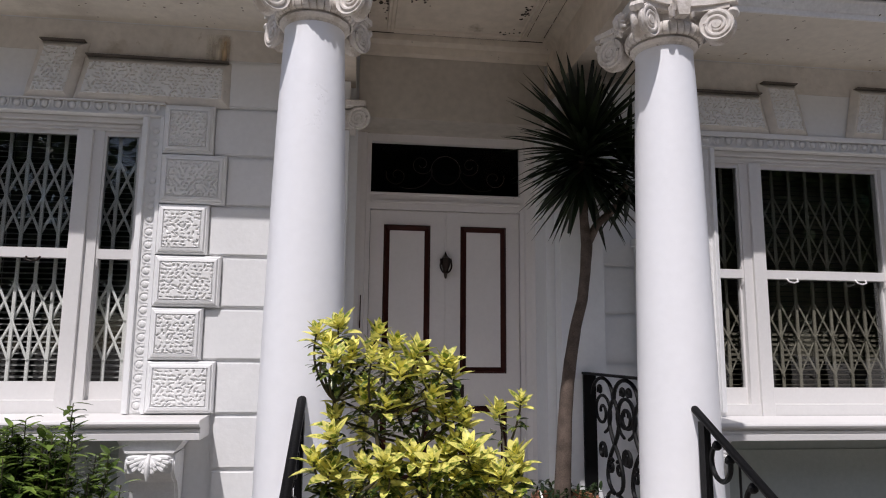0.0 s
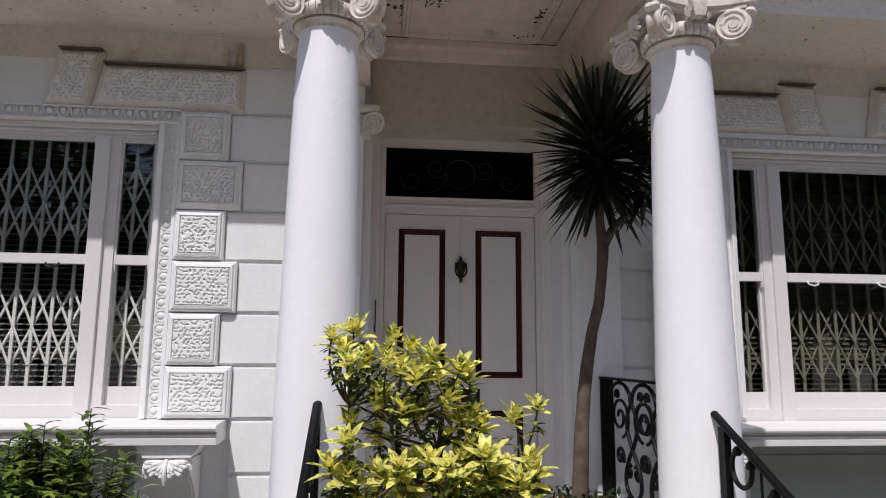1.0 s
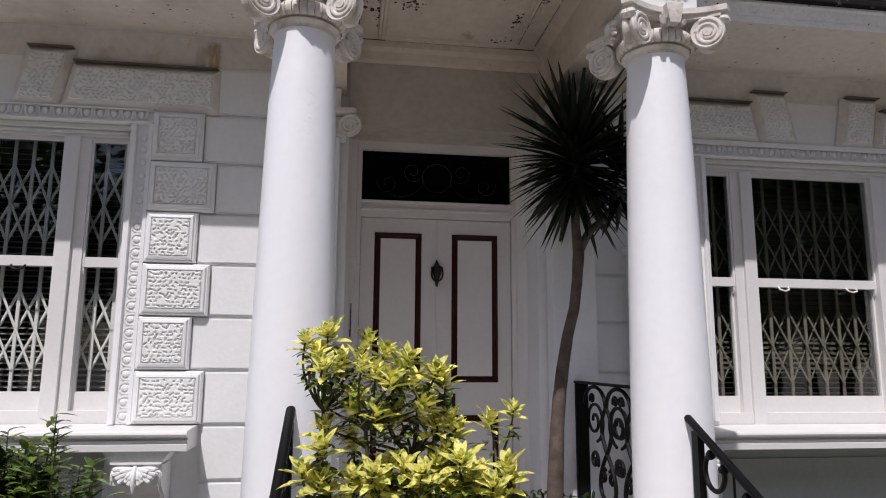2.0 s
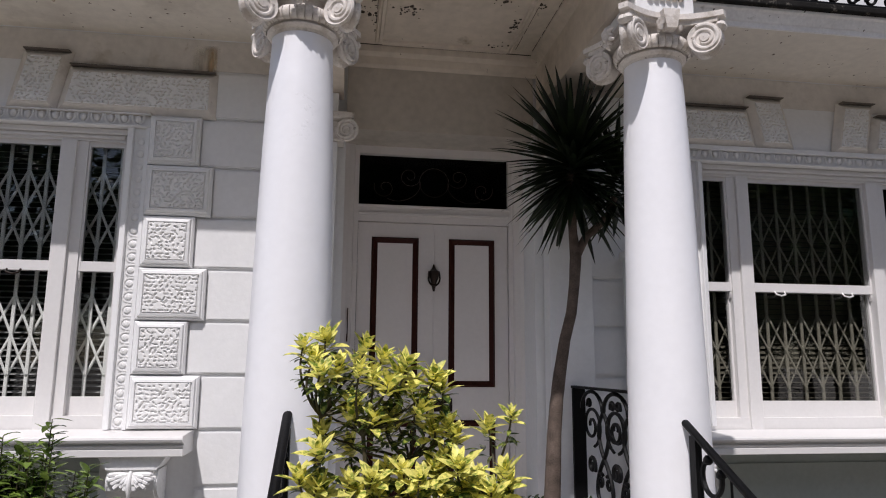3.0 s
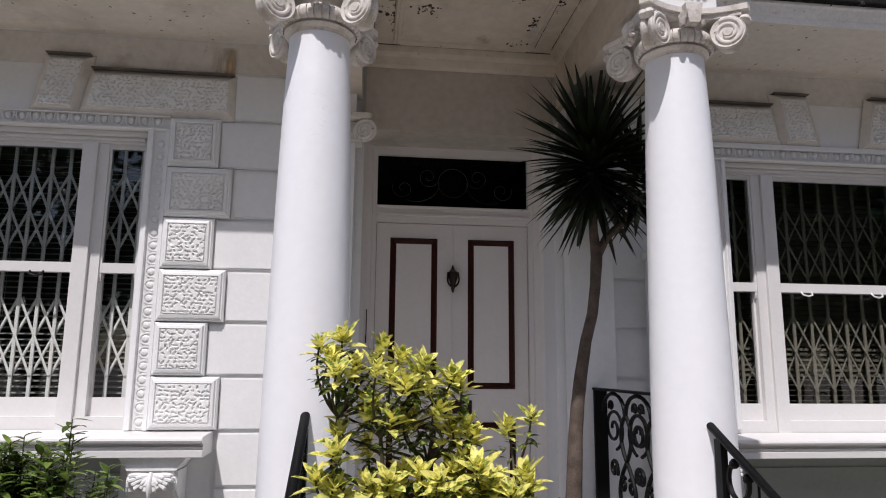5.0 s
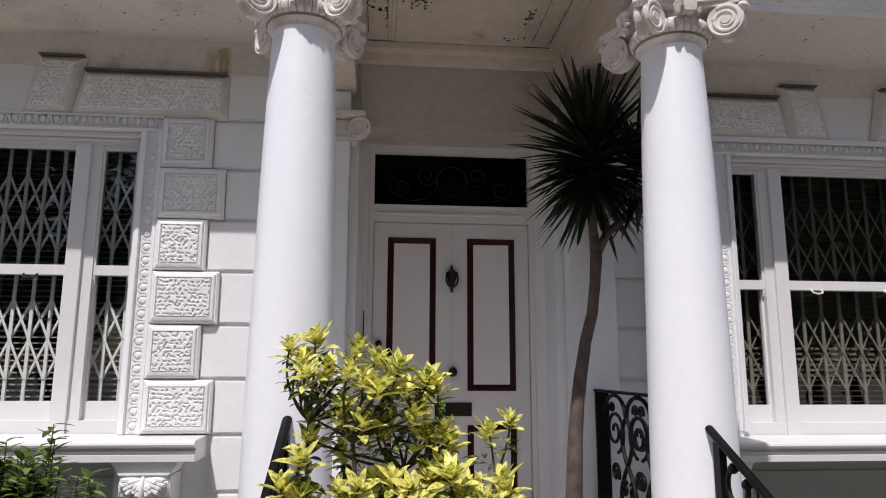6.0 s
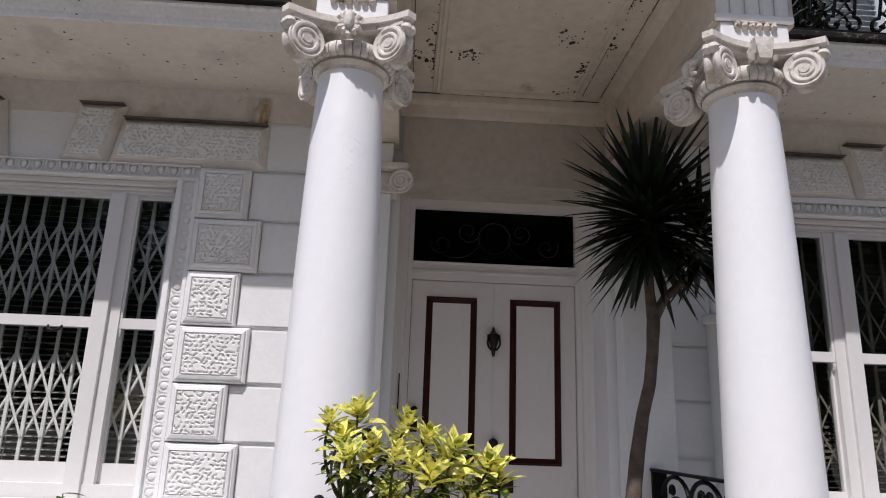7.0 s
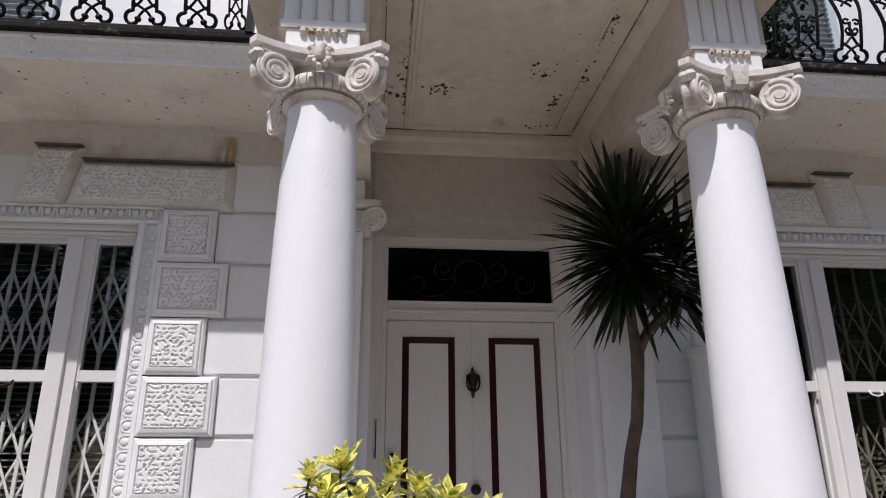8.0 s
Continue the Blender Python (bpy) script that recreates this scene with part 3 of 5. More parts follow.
# lifted paint on the one shaft
blister = bmesh.new()
flake = random.Random(3)
for k in range(26):
    z = flake.gauss(2.86, 0.07)
    ang = radians(flake.gauss(-74, 9))
    r = 0.1700 - 0.028 * (z - 2.77)
    size = flake.uniform(0.004, 0.012)
    lump = bmesh.ops.create_icosphere(blister, subdivisions=1, radius=1.0)
    m = pose(-COL_X + r * math.cos(ang), COL_Y + r * math.sin(ang), z, 0, flake.uniform(-60, 60), math.degrees(ang) + 90) @ Matrix.Diagonal((size, 0.0022, size * flake.uniform(1, 3.2), 1))
    bmesh.ops.transform(blister, matrix=m, verts=lump["verts"])
part("paint_blisters", blister, SHAFT, column, "blistered patch of white paint", smooth=True)

# wall pilasters behind the columns
for s in (-1, 1):
    pil = thing("pilaster", (s * COL_X, WALL, PORCH), "white painted wall pilaster with scrolled capital", "pilaster", "porch pilasters")
    part("shaft", boxes((s * COL_X - 0.165, s * COL_X + 0.165, 4.80, WALL - 0.004, PORCH, 3.315), bevel=0.006), STUCCO, pil)
    part("block", boxes((s * COL_X - 0.165, s * COL_X + 0.165, 4.80, WALL - 0.008, 3.53, 3.686), bevel=0.006), STUCCO, pil)
    px = s * COL_X + (0.03 if s < 0 else 0.0)
    core = boxes((px - 0.18, px + 0.18, 4.785, WALL - 0.006, 3.317, 3.342), (px - 0.17, px + 0.17, 4.80, WALL - 0.01, 3.344, 3.47), bevel=0.006)
    cap = part("capital", core, CAPITAL, pil, "plaster scrolled capital")
    part("abacus", boxes((px - 0.25, px + 0.25, 4.74, WALL - 0.012, 3.475, 3.526), bevel=0.01), CAPITAL, cap)
    for k in (-1, 1):
        piece("volute", VOLUTE, cap, pose(px + k * 0.2, 4.745, 3.388, 0, 0, -k * 15))

# ---- rusticated blocks, carved quoins and window heads ----


def ease(v, a, b):
    v = min(1.0, max(0.0, (v - a) / (b - a)))
    return v * v * (3 - 2 * v)


def carved_panel(bm, outline, y, seed, step=0.0047, depth=0.0115):
    """Flat field cut by many short winding worm tracks inside a four-sided outline (x, z), listed from the low left corner round."""
    (ax, az), (bx, bz), (cx, cz), (dx, dz) = outline
    nu = max(6, int(max(abs(bx - ax), abs(cx - dx)) / step))
    nv = max(6, int(abs(dz - az) / step))
    worm = random.Random(int(seed * 1000))
    wide, tall = 0.035, 0.0275
    strokes = {}
    x0, z0 = min(ax, dx), min(az, bz)
    for a in range(-2, int((max(bx, cx) - x0) / wide) + 3):
        for b in range(-2, int((max(cz, dz) - z0) / tall) + 3):
            if worm.random() < 0.06:
                continue
            px, pz = x0 + (a + 0.5 + 0.5 * (b % 2) + worm.uniform(-0.22, 0.22)) * wide, z0 + (b + 0.5 + worm.uniform(-0.2, 0.2)) * tall
            turn, ln = worm.gauss(0.1, 0.8), worm.uniform(0.002, 0.013)
            strokes[a, b] = (px, pz, math.cos(turn), math.sin(turn), ln, worm.uniform(-14, 14), worm.uniform(0.0044, 0.0080))
    grid = []
    for j in range(nv + 1):
        v = j / nv
        row = []
        for i in range(nu + 1):
            u = i / nu
            x = (ax * (1 - u) + bx * u) * (1 - v) + (dx * (1 - u) + cx * u) * v
            z = (az * (1 - u) + bz * u) * (1 - v) + (dz * (1 - u) + cz * u) * v
            h = 1.0
            ia, ib = int((x - x0) / wide), int((z - z0) / tall)
            for a in (ia - 2, ia - 1, ia, ia + 1):
                for b in (ib - 1, ib, ib + 1):
                    q = strokes.get((a, b))
                    if q:
                        ex, ez = x - q[0], z - q[1]
                        along = ex * q[2] + ez * q[3]
                        across = ez * q[2] - ex * q[3] - q[5] * along * along
                        d = math.hypot(max(0.0, abs(along) - q[4]), across)
                        h = min(h, ease(d, 0.55 * q[6], 1.25 * q[6]))
            h += 0.10 * noise.noise(Vector((x * 70, z * 70, seed)))
            if i in (0, nu) or j in (0, nv):
                h = 0.0
            row.append(bm.verts.new((x, y - depth * h, z)))
        grid.append(row)
    for j in range(nv):
        for i in range(nu):
            bm.faces.new((grid[j][i], grid[j][i + 1], grid[j + 1][i + 1], grid[j + 1][i]))
    return bm


def framed_block(outline, y, plain, border=0.042):
    """Block with a raised moulded border round a sunk field; outline as (x, z) corners from the low left round."""
    bm = bmesh.new()

    def inset(d):
        res = []
        for i in range(4):
            p, a, b = (Vector(outline[k % 4]) for k in (i, i - 1, i + 1))
            e1, e2 = (p - a).normalized(), (b - p).normalized()
            n1, n2 = Vector((-e1.y, e1.x)), Vector((-e2.y, e2.x))
            res.append(p + (n1 + n2) * (d / max(0.3, 1 + n1.dot(n2))))
        return res
    levels = [(-0.015, WALL + 0.01), (-0.008, WALL - 0.001), (0.010, y + 0.030), (0.030, y + 0.012), (border + 0.004, y + 0.008)] if plain else [(0.0, WALL + 0.01), (0.0, y + 0.034), (0.012, y + 0.020), (0.018, y + 0.020), (0.026, y + 0.004), (border, y), (border + 0.004, y + 0.012)]
    rings = [[bm.verts.new((p.x, yy, p.y)) for p in inset(d)] for d, yy in levels]
    for r0, r1 in zip(rings, rings[1:]):
        for i in range(4):
            bm.faces.new((r0[i], r0[(i + 1) % 4], r1[(i + 1) % 4], r1[i]))
    bm.faces.new(rings[-1])
    bm.faces.new(rings[0][::-1])
    return bm, [(p.x, p.y) for p in inset(border + 0.006)]


def quoin(outline, seed, y=4.888, name="quoin"):
    bm, field = framed_block(outline, y, name != "quoin", 0.042 if name == "quoin" else 0.036)
    # head blocks take FRIEZE, whose colour holds the soffit shade
    q = part(name, bm, STUCCO if name == "quoin" else FRIEZE, wall, "white stucco block with carved worm-track face")
    part("carving", carved_panel(bmesh.new(), field, y + 0.010, seed), CARVED, q, smooth=True)
    return q


# one egg with its shell and the dart beside it, one unit wide
EGG_SMALL = bmesh.new()
bmesh.ops.create_icosphere(EGG_SMALL, subdivisions=2, radius=1.0)
bmesh.ops.transform(EGG_SMALL, matrix=Matrix.Translation((0, 0, 0.08)) @ Matrix.Diagonal((0.27, 0.75, 0.44, 1)), verts=EGG_SMALL.verts)
tube(EGG_SMALL, [(-0.41, -0.35, 0.52), (-0.41, -0.40, 0.15), (-0.35, -0.40, -0.18), (-0.20, -0.35, -0.42), (0, -0.35, -0.50), (0.20, -0.35, -0.42), (0.35, -0.40, -0.18), (0.41, -0.40, 0.15), (0.41, -0.35, 0.52)], 0.07, 6)
tube(EGG_SMALL, [(0.5, -0.1, 0.52), (0.5, -0.3, 0.1), (0.5, -0.1, -0.28)], [0.05, 0.055, 0.015], 5)
EGG_ROUND = link_mesh("egg", EGG_SMALL, CARVED, True)


def side(cx, s):
    """The blocks on one side (s) of a window at cx."""
    inner = cx + s * 1.157
    for k in range(3, 9):
        wide = 1.607 if k % 2 == 1 else 1.505
        z0, z1 = COURSES[k] + 0.004, COURSES[k + 1] - 0.004
        if k == 3:
            z0 = 1.296
        xs = sorted((inner, cx + s * wide))
        quoin([(xs[0], z0), (xs[1], z0), (xs[1], z1), (xs[0], z1)], 3.1 * k + cx + s)
    # head: long panel and taller splayed block towards the keystone
    a, b = cx + s * 1.585, cx + s * 0.53
    pts = [(b - s * 0.012, 3.492), (a, 3.492), (a, 3.815), (b + s * 0.05, 3.815)]
    pts = pts if s > 0 else [pts[1], pts[0], pts[3], pts[2]]
    quoin(pts, 40 + cx + s, 4.902, "lintel_panel")
    pts = [(cx + s * 0.18, 3.492), (cx + s * 0.490, 3.492), (cx + s * 0.575, 3.915), (cx + s * 0.265, 3.915)]
    pts = pts if s > 0 else [pts[1], pts[0], pts[3], pts[2]]
    quoin(pts, 60 + cx + s, 4.902, "voussoir")
    cap = bmesh.new()
    x0, x1 = sorted((a, b + s * 0.05))
    box(cap, x0 + 0.004, x1 - 0.004, 4.893, WALL, 3.817, 3.827, bevel=0.004)
    x0, x1 = sorted((cx + s * 0.58, cx + s * 0.26))
    box(cap, x0 + 0.006, x1 - 0.006, 4.893, WALL, 3.917, 3.926, bevel=0.004)
    part("ledge", cap, LEAD, wall, "dark dirty ledge on the window head")
    return inner


def egg_band(cx, dz):
    """Egg-and-dart moulding round a window opening."""
    root = bmesh.new()
    box(root, cx - 1.15, cx + 1.15, 4.922, WALL + 0.008, 3.483 + dz, 3.491, bevel=0.003)
    prism(root, [(WALL + 0.05, 3.385 + dz), (4.945, 3.385 + dz), (4.930, 3.392 + dz), (4.930, 3.402 + dz), (4.962, 3.407 + dz), (4.962, 3.481 + dz), (WALL + 0.03, 3.481 + dz)], "x", cx - 1.15, cx + 1.15)
    for s in (-1, 1):
        prism(root, [(cx + s * 1.0, WALL + 0.05), (cx + s * 1.0, 4.945), (cx + s * 1.030, 4.934), (cx + s * 1.040, 4.934), (cx + s * 1.046, 4.962), (cx + s * 1.126, 4.962), (cx + s * 1.130, 4.925), (cx + s * 1.155, 4.922), (cx + s * 1.155, WALL + 0.03)], "z", 1.292, 3.384 + dz)
    band = part("architrave", root, STUCCO, wall, "white egg-and-dart window surround")
    n = 24
    for i in range(n):
        piece("egg", EGG_ROUND, band, pose(cx - 1.06 + 2.12 * i / (n - 1), 4.955, 3.444 + dz) @ Matrix.Diagonal((0.092, 0.034, 0.070, 1)))
    for s in (-1, 1):
        for i in range(22):
            piece("egg", EGG_ROUND, band, pose(cx + s * 1.086, 4.963, 1.345 + i * 0.0925, 0, 90 * s, 0) @ Matrix.Diagonal((0.0925, 0.017 if dz == 0 else 0.010, 0.060, 1)))


for cx in (WIN_L, WIN_R):
    for s in (-1, 1):
        side(cx, s)
    egg_band(cx, 0.0 if cx < 0 else -0.03)

# plain rusticated blocks between quoins and pilasters, one long block to a course
for s, cx in ((-1, WIN_L), (1, WIN_R)):
    for k in range(0, 10):
        reach = abs(cx) - (1.607 if k % 2 == 1 else 1.505) if 3 <= k <= 8 else abs(cx) - 1.607
        if k == 9:
            reach = abs(cx) - 1.585
        x0, x1 = sorted((s * (COL_X + 0.167), s * (reach - 0.004)))
        blk = bmesh.new()
        prism(blk, [(x0, COURSES[k] + 0.010), (x1, COURSES[k] + 0.010), (x1, COURSES[k + 1] - 0.010), (x0, COURSES[k + 1] - 0.010)], "y", WALL - 0.006, BACK + 0.002)
        bmesh.ops.bevel(blk, geom=[e for e in blk.edges if all(v.co.y < WALL for v in e.verts)], offset=0.009, segments=2, affect="EDGES")
        part("stone_block", blk, STUCCO, wall)

for name, mat, x, half, dy, label in (("rust_wash", RUST_PALE, -1.76, 0.10, 0.006, "pale rust wash under the soffit"), ("rust_stain", RUST, -1.722, 0.042, 0.008, "brown rust streak under the soffit")):
    wash = piece(name, link_mesh(name, boxes((-half, half, -0.0005, 0.0005, -0.125, 0.125)), mat), wall, pose(x, BACK - dy, 3.935))
    wash.visible_shadow = False
    tagged(wash, label)

# ---- windows ----


def sash_window(name, cx, dz, grille_mat, slat_mat, tilt, blind_end, folded, lattice, label):
    """Three-light sash window; lattice gives one upright, their spacing, the two heads and the height of a cell."""
    win = thing(name, (cx, 5.08, 1.29), label, "window", kind="structure")
    f = bmesh.new()
    y0, y1 = 5.03, 5.14
    for s in (-1, 1):
        box(f, *sorted((cx + s * 0.965, cx + s * 1.04)), y0, y1, 1.25, 3.39)
        # mullion: a broad face beside the main light, a lower one beside the narrow light
        box(f, *sorted((cx + s * 0.535, cx + s * 0.640)), y0 - 0.014, y1, 1.25, 3.30 + dz, bevel=0.005)
        box(f, *sorted((cx + s * 0.637, cx + s * 0.712)), y0 + 0.014, y1, 1.25, 3.30 + dz)
    box(f, cx - 0.965, cx + 0.965, y0, y1, 3.30 + dz, 3.388)
    box(f, cx - 0.965, cx + 0.965, y0 + 0.006, y1, 1.25, 1.375 + dz)
    part("frame", f, JOINERY, win, "white gloss-painted timber frame")
    head = bmesh.new()
    box(head, cx - 1.0, cx + 1.0, 4.985, 5.03, 3.345 + dz, 3.384 + dz, bevel=0.008)
    box(head, cx - 0.965, cx + 0.965, 5.012, 5.029, 3.318 + dz, 3.343 + dz, bevel=0.005)
    part("head_moulding", head, JOINERY, win)
    for x0, x1 in ((-0.965, -0.712), (-0.535, 0.535), (0.712, 0.965)):
        for up in (0, 1):
            zb, zt = ((1.375 + dz, 2.43 + dz), (2.36 + dz, 3.30 + dz))[up]
            ys = 5.09 - 0.035 * up
            sash = bmesh.new()
            w = 0.016
            lo, hi = (0.125, 0.07) if up == 0 else (0.07, 0.035)
            box(sash, cx + x0, cx + x0 + w, ys, ys + 0.034, zb, zt)
            box(sash, cx + x1 - w, cx + x1, ys, ys + 0.034, zb, zt)
            box(sash, cx + x0 + w, cx + x1 - w, ys + 0.002, ys + 0.032, zb, zb + lo)
            box(sash, cx + x0 + w, cx + x1 - w, ys + 0.002, ys + 0.032, zt - hi, zt)
            if up:
                for k in (x0 + w / 2, x1 - w / 2):
                    prism(sash, [(ys + 0.004, zb), (ys + 0.004, zb - 0.025), (ys + 0.012, zb - 0.05), (ys + 0.028, zb - 0.06), (ys + 0.030, zb)], "x", cx + k - w / 2, cx + k + w / 2)
            so = part("sash", sash, JOINERY, win)
            pane = part("pane", boxes((cx + x0 + w, cx + x1 - w, ys + 0.015, ys + 0.019, zb + lo, zt - hi)), PANE, so, "clear window glass")
            pane.visible_shadow = False
        if x1 - x0 > 0.5:
            for k in (-0.3, 0.3):
                pull = bmesh.new()
                tube(pull, [(cx + k - 0.045, 5.056, 2.364 + dz), (cx + k - 0.038, 5.035, 2.338 + dz), (cx + k, 5.030, 2.328 + dz), (cx + k + 0.038, 5.035, 2.338 + dz), (cx + k + 0.045, 5.056, 2.364 + dz)], 0.007, 6)
                part("sash_pull", pull, DARK_METAL if dz == 0 else JOINERY, win)
    # folding security grille behind the glass
    g = thing("security_grille", (cx, 5.2, 1.36), "folding lattice security grille behind the window glass", "grille", "window grilles")
    first, step, head_z, low_z, cell = lattice
    xs = [first + step * k for k in range(-15, 16) if abs(first + step * k - cx) < 0.97]
    y = 5.20
    for x in xs:
        part("upright", boxes((x - 0.0125, x + 0.0125, y - 0.008, y + 0.008, 1.37, 3.37), bevel=0.003), grille_mat, g)
    for top in (head_z, low_z):
        lat = bmesh.new()
        for k in range(2):
            za, zb = top - cell * k, top - cell * (k + 1)
            for a, c in zip(xs, xs[1:]):
                for p, q in ((za, zb), (zb, za)):
                    dy = -0.014 if p > q else 0.014
                    tube(lat, [(a, y + dy, p), (c, y + dy, q)], 0.0105 if dz == 0 else 0.0085, 4, 0.35)
        part("lattice", lat, grille_mat, g, "crossed flat lattice bars")
    for z in (1.335, 3.372):
        part("track", boxes((cx - 0.98, cx + 0.98, y - 0.015, y + 0.015, z, z + 0.025)), grille_mat, g)
    # blind
    bl = thing("venetian_blind", (cx, 5.3, blind_end), "lowered venetian blind with thin slats behind the grille", "blind", "window blinds")
    sl = bmesh.new()
    box(sl, -0.95, 0.95, -0.021, 0.021, -0.001, 0.001)
    sl = link_mesh("slat", sl, slat_mat)
    for i in range(int((3.32 - blind_end) / 0.0415)):
        piece("slat", sl, bl, pose(cx, 5.30, blind_end + 0.0415 * i, tilt if blind_end + 0.0415 * i > folded else 10, 0, 0))
    part("head_rail", boxes((cx - 0.96, cx + 0.96, 5.275, 5.325, 3.33, 3.375)), slat_mat, bl)
    for k in (-0.6, 0, 0.6):
        c = bmesh.new()
        tube(c, [(cx + k, 5.277, blind_end - 0.02), (cx + k, 5.277, 3.34)], 0.002, 4)
        part("ladder_cord", c, slat_mat, bl)
    # projecting sill on scrolled brackets
    sill = thing("window_sill", (cx, 4.9, 1.1), "deep moulded white window sill on scrolled brackets", "window sill", "window sills")
    sb = bmesh.new()
    prism(sb, [(5.025, 1.150), (4.655, 1.150), (4.650, 1.153), (4.650, 1.192), (4.668, 1.196), (4.668, 1.206), (4.656, 1.208), (4.656, 1.216), (4.674, 1.219), (4.674, 1.230), (4.648, 1.234), (4.632, 1.243), (4.627, 1.256), (4.632, 1.269), (4.648, 1.277), (4.72, 1.280), (5.025, 1.289)], "x", cx - 1.585, cx + 1.585)
    bmesh.ops.translate(sb, vec=(0, 0, dz), verts=sb.verts)
    part("slab", sb, JOINERY, sill, "white moulded ledge")
    for s in (-1, 1):
        bx = cx + s * 1.275
        br = bmesh.new()
        prof = [(4.955, 1.098), (4.70, 1.098), (4.70, 1.075), (4.715, 1.06), (4.712, 1.03), (4.70, 0.99), (4.71, 0.94), (4.75, 0.90), (4.80, 0.87), (4.84, 0.80), (4.865, 0.72), (4.90, 0.68), (4.955, 0.67)]
        prism(br, prof, "x", bx - 0.135, bx + 0.135)
        for k in (-1, 1):
            tube(br, [(bx + k * 0.138, yy, zz) for yy, zz in spiral(4.765, 0.985, 0.062, 0.012, 100, 100 + 700, 30)], 0.012, 6)
            prism(br, [(p[0] + 0.012, p[1]) for p in prof[3:-1]] + [(4.955, 0.69), (4.955, 1.06)], "x", bx + k * 0.138 - 0.016, bx + k * 0.138 + 0.016)
        b = part("bracket", br, CARVED, sill, "carved scroll bracket")
        cb = bmesh.new()
        prism(cb, [(bx - 0.150, 1.068), (bx + 0.150, 1.068), (bx + 0.158, 1.085), (bx + 0.190, 1.125), (bx + 0.205, 1.148 + dz), (bx - 0.205, 1.148 + dz), (bx - 0.190, 1.125), (bx - 0.158, 1.085)], "y", 4.690, 4.953)
        part("cap", cb, CARVED, b, "flared bracket head")
        lf = bmesh.new()
        top = 1.045
        # outer fan of lobes, a shorter raised fan over it, and the middle rib
        for fan, spread, size, y0, r in ((13, 14.5, 0.120, 4.696, 0.0180), (9, 19, 0.080, 4.688, 0.0145)):
            for i in range(fan):
                u = i - (fan - 1) / 2
                a = radians(-90 + u * spread)
                ln = size * (1.0 - 0.20 * math.sin(min(1.0, abs(u) * spread / 45) * math.pi) + (0.07 if i % 2 else 0))
                rise = [(0.10, 0.0), (0.40, -0.006), (0.70, -0.014), (0.90, -0.016), (1.0, -0.006)]
                tube(lf, [(bx + q * ln * math.cos(a) * 1.12, y0 + d, top + q * ln * math.sin(a)) for q, d in rise], [0.45 * r, 0.8 * r, r, 0.85 * r, 0.35 * r], 8)
        tube(lf, [(bx, 4.690, top + 0.012), (bx, 4.662, top - 0.03), (bx, 4.654, top - 0.09), (bx, 4.668, top - 0.145)], [0.012, 0.013, 0.014, 0.006], 8)
        part("acanthus_leaf", lf, CARVED, b, smooth=True)
    return win


sash_window("window_1", WIN_L, 0.0, GRILLE, SLAT, 20, 1.40, 1.0, (-2.995, 0.1275, 3.126, 2.213, 0.284), "white three-light sash window with lattice grille behind")
sash_window("window_2", WIN_R - 0.028, -0.032, GRILLE_DIMMED, SLAT_DIMMED, 58, 1.40, 1.66, (2.748, 0.152, 3.02, 2.14, 0.296), "white three-light sash window with dimmed cream lattice grille behind")

# ---- front door ----
DOOR = 5.36
fr = bmesh.new()
for s in (-1, 1):
    box(fr, *sorted((s * 0.608, s * 0.72)), DOOR - 0.03, 5.42, PORCH, 3.47)
    prism(fr, [(s * 0.72, DOOR - 0.03), (s * 0.64, DOOR - 0.03), (s * 0.65, DOOR - 0.05), (s * 0.69, DOOR - 0.06), (s * 0.72, DOOR - 0.08)], "z", PORCH, 3.47)
box(fr, -0.608, 0.608, DOOR - 0.03, 5.42, 2.85, 2.985)
box(fr, -0.608, 0.608, DOOR - 0.045, DOOR - 0.03, 2.965, 2.985, bevel=0.005)
box(fr, -0.608, 0.608, DOOR - 0.045, DOOR - 0.03, 2.90, 2.925, bevel=0.005)
box(fr, -0.608, 0.608, DOOR - 0.03, 5.42, 3.405, 3.47)
door = structure("door_1", fr, DOOR_PAINT, "closed double front door, off-white with maroon panel mouldings", "door")
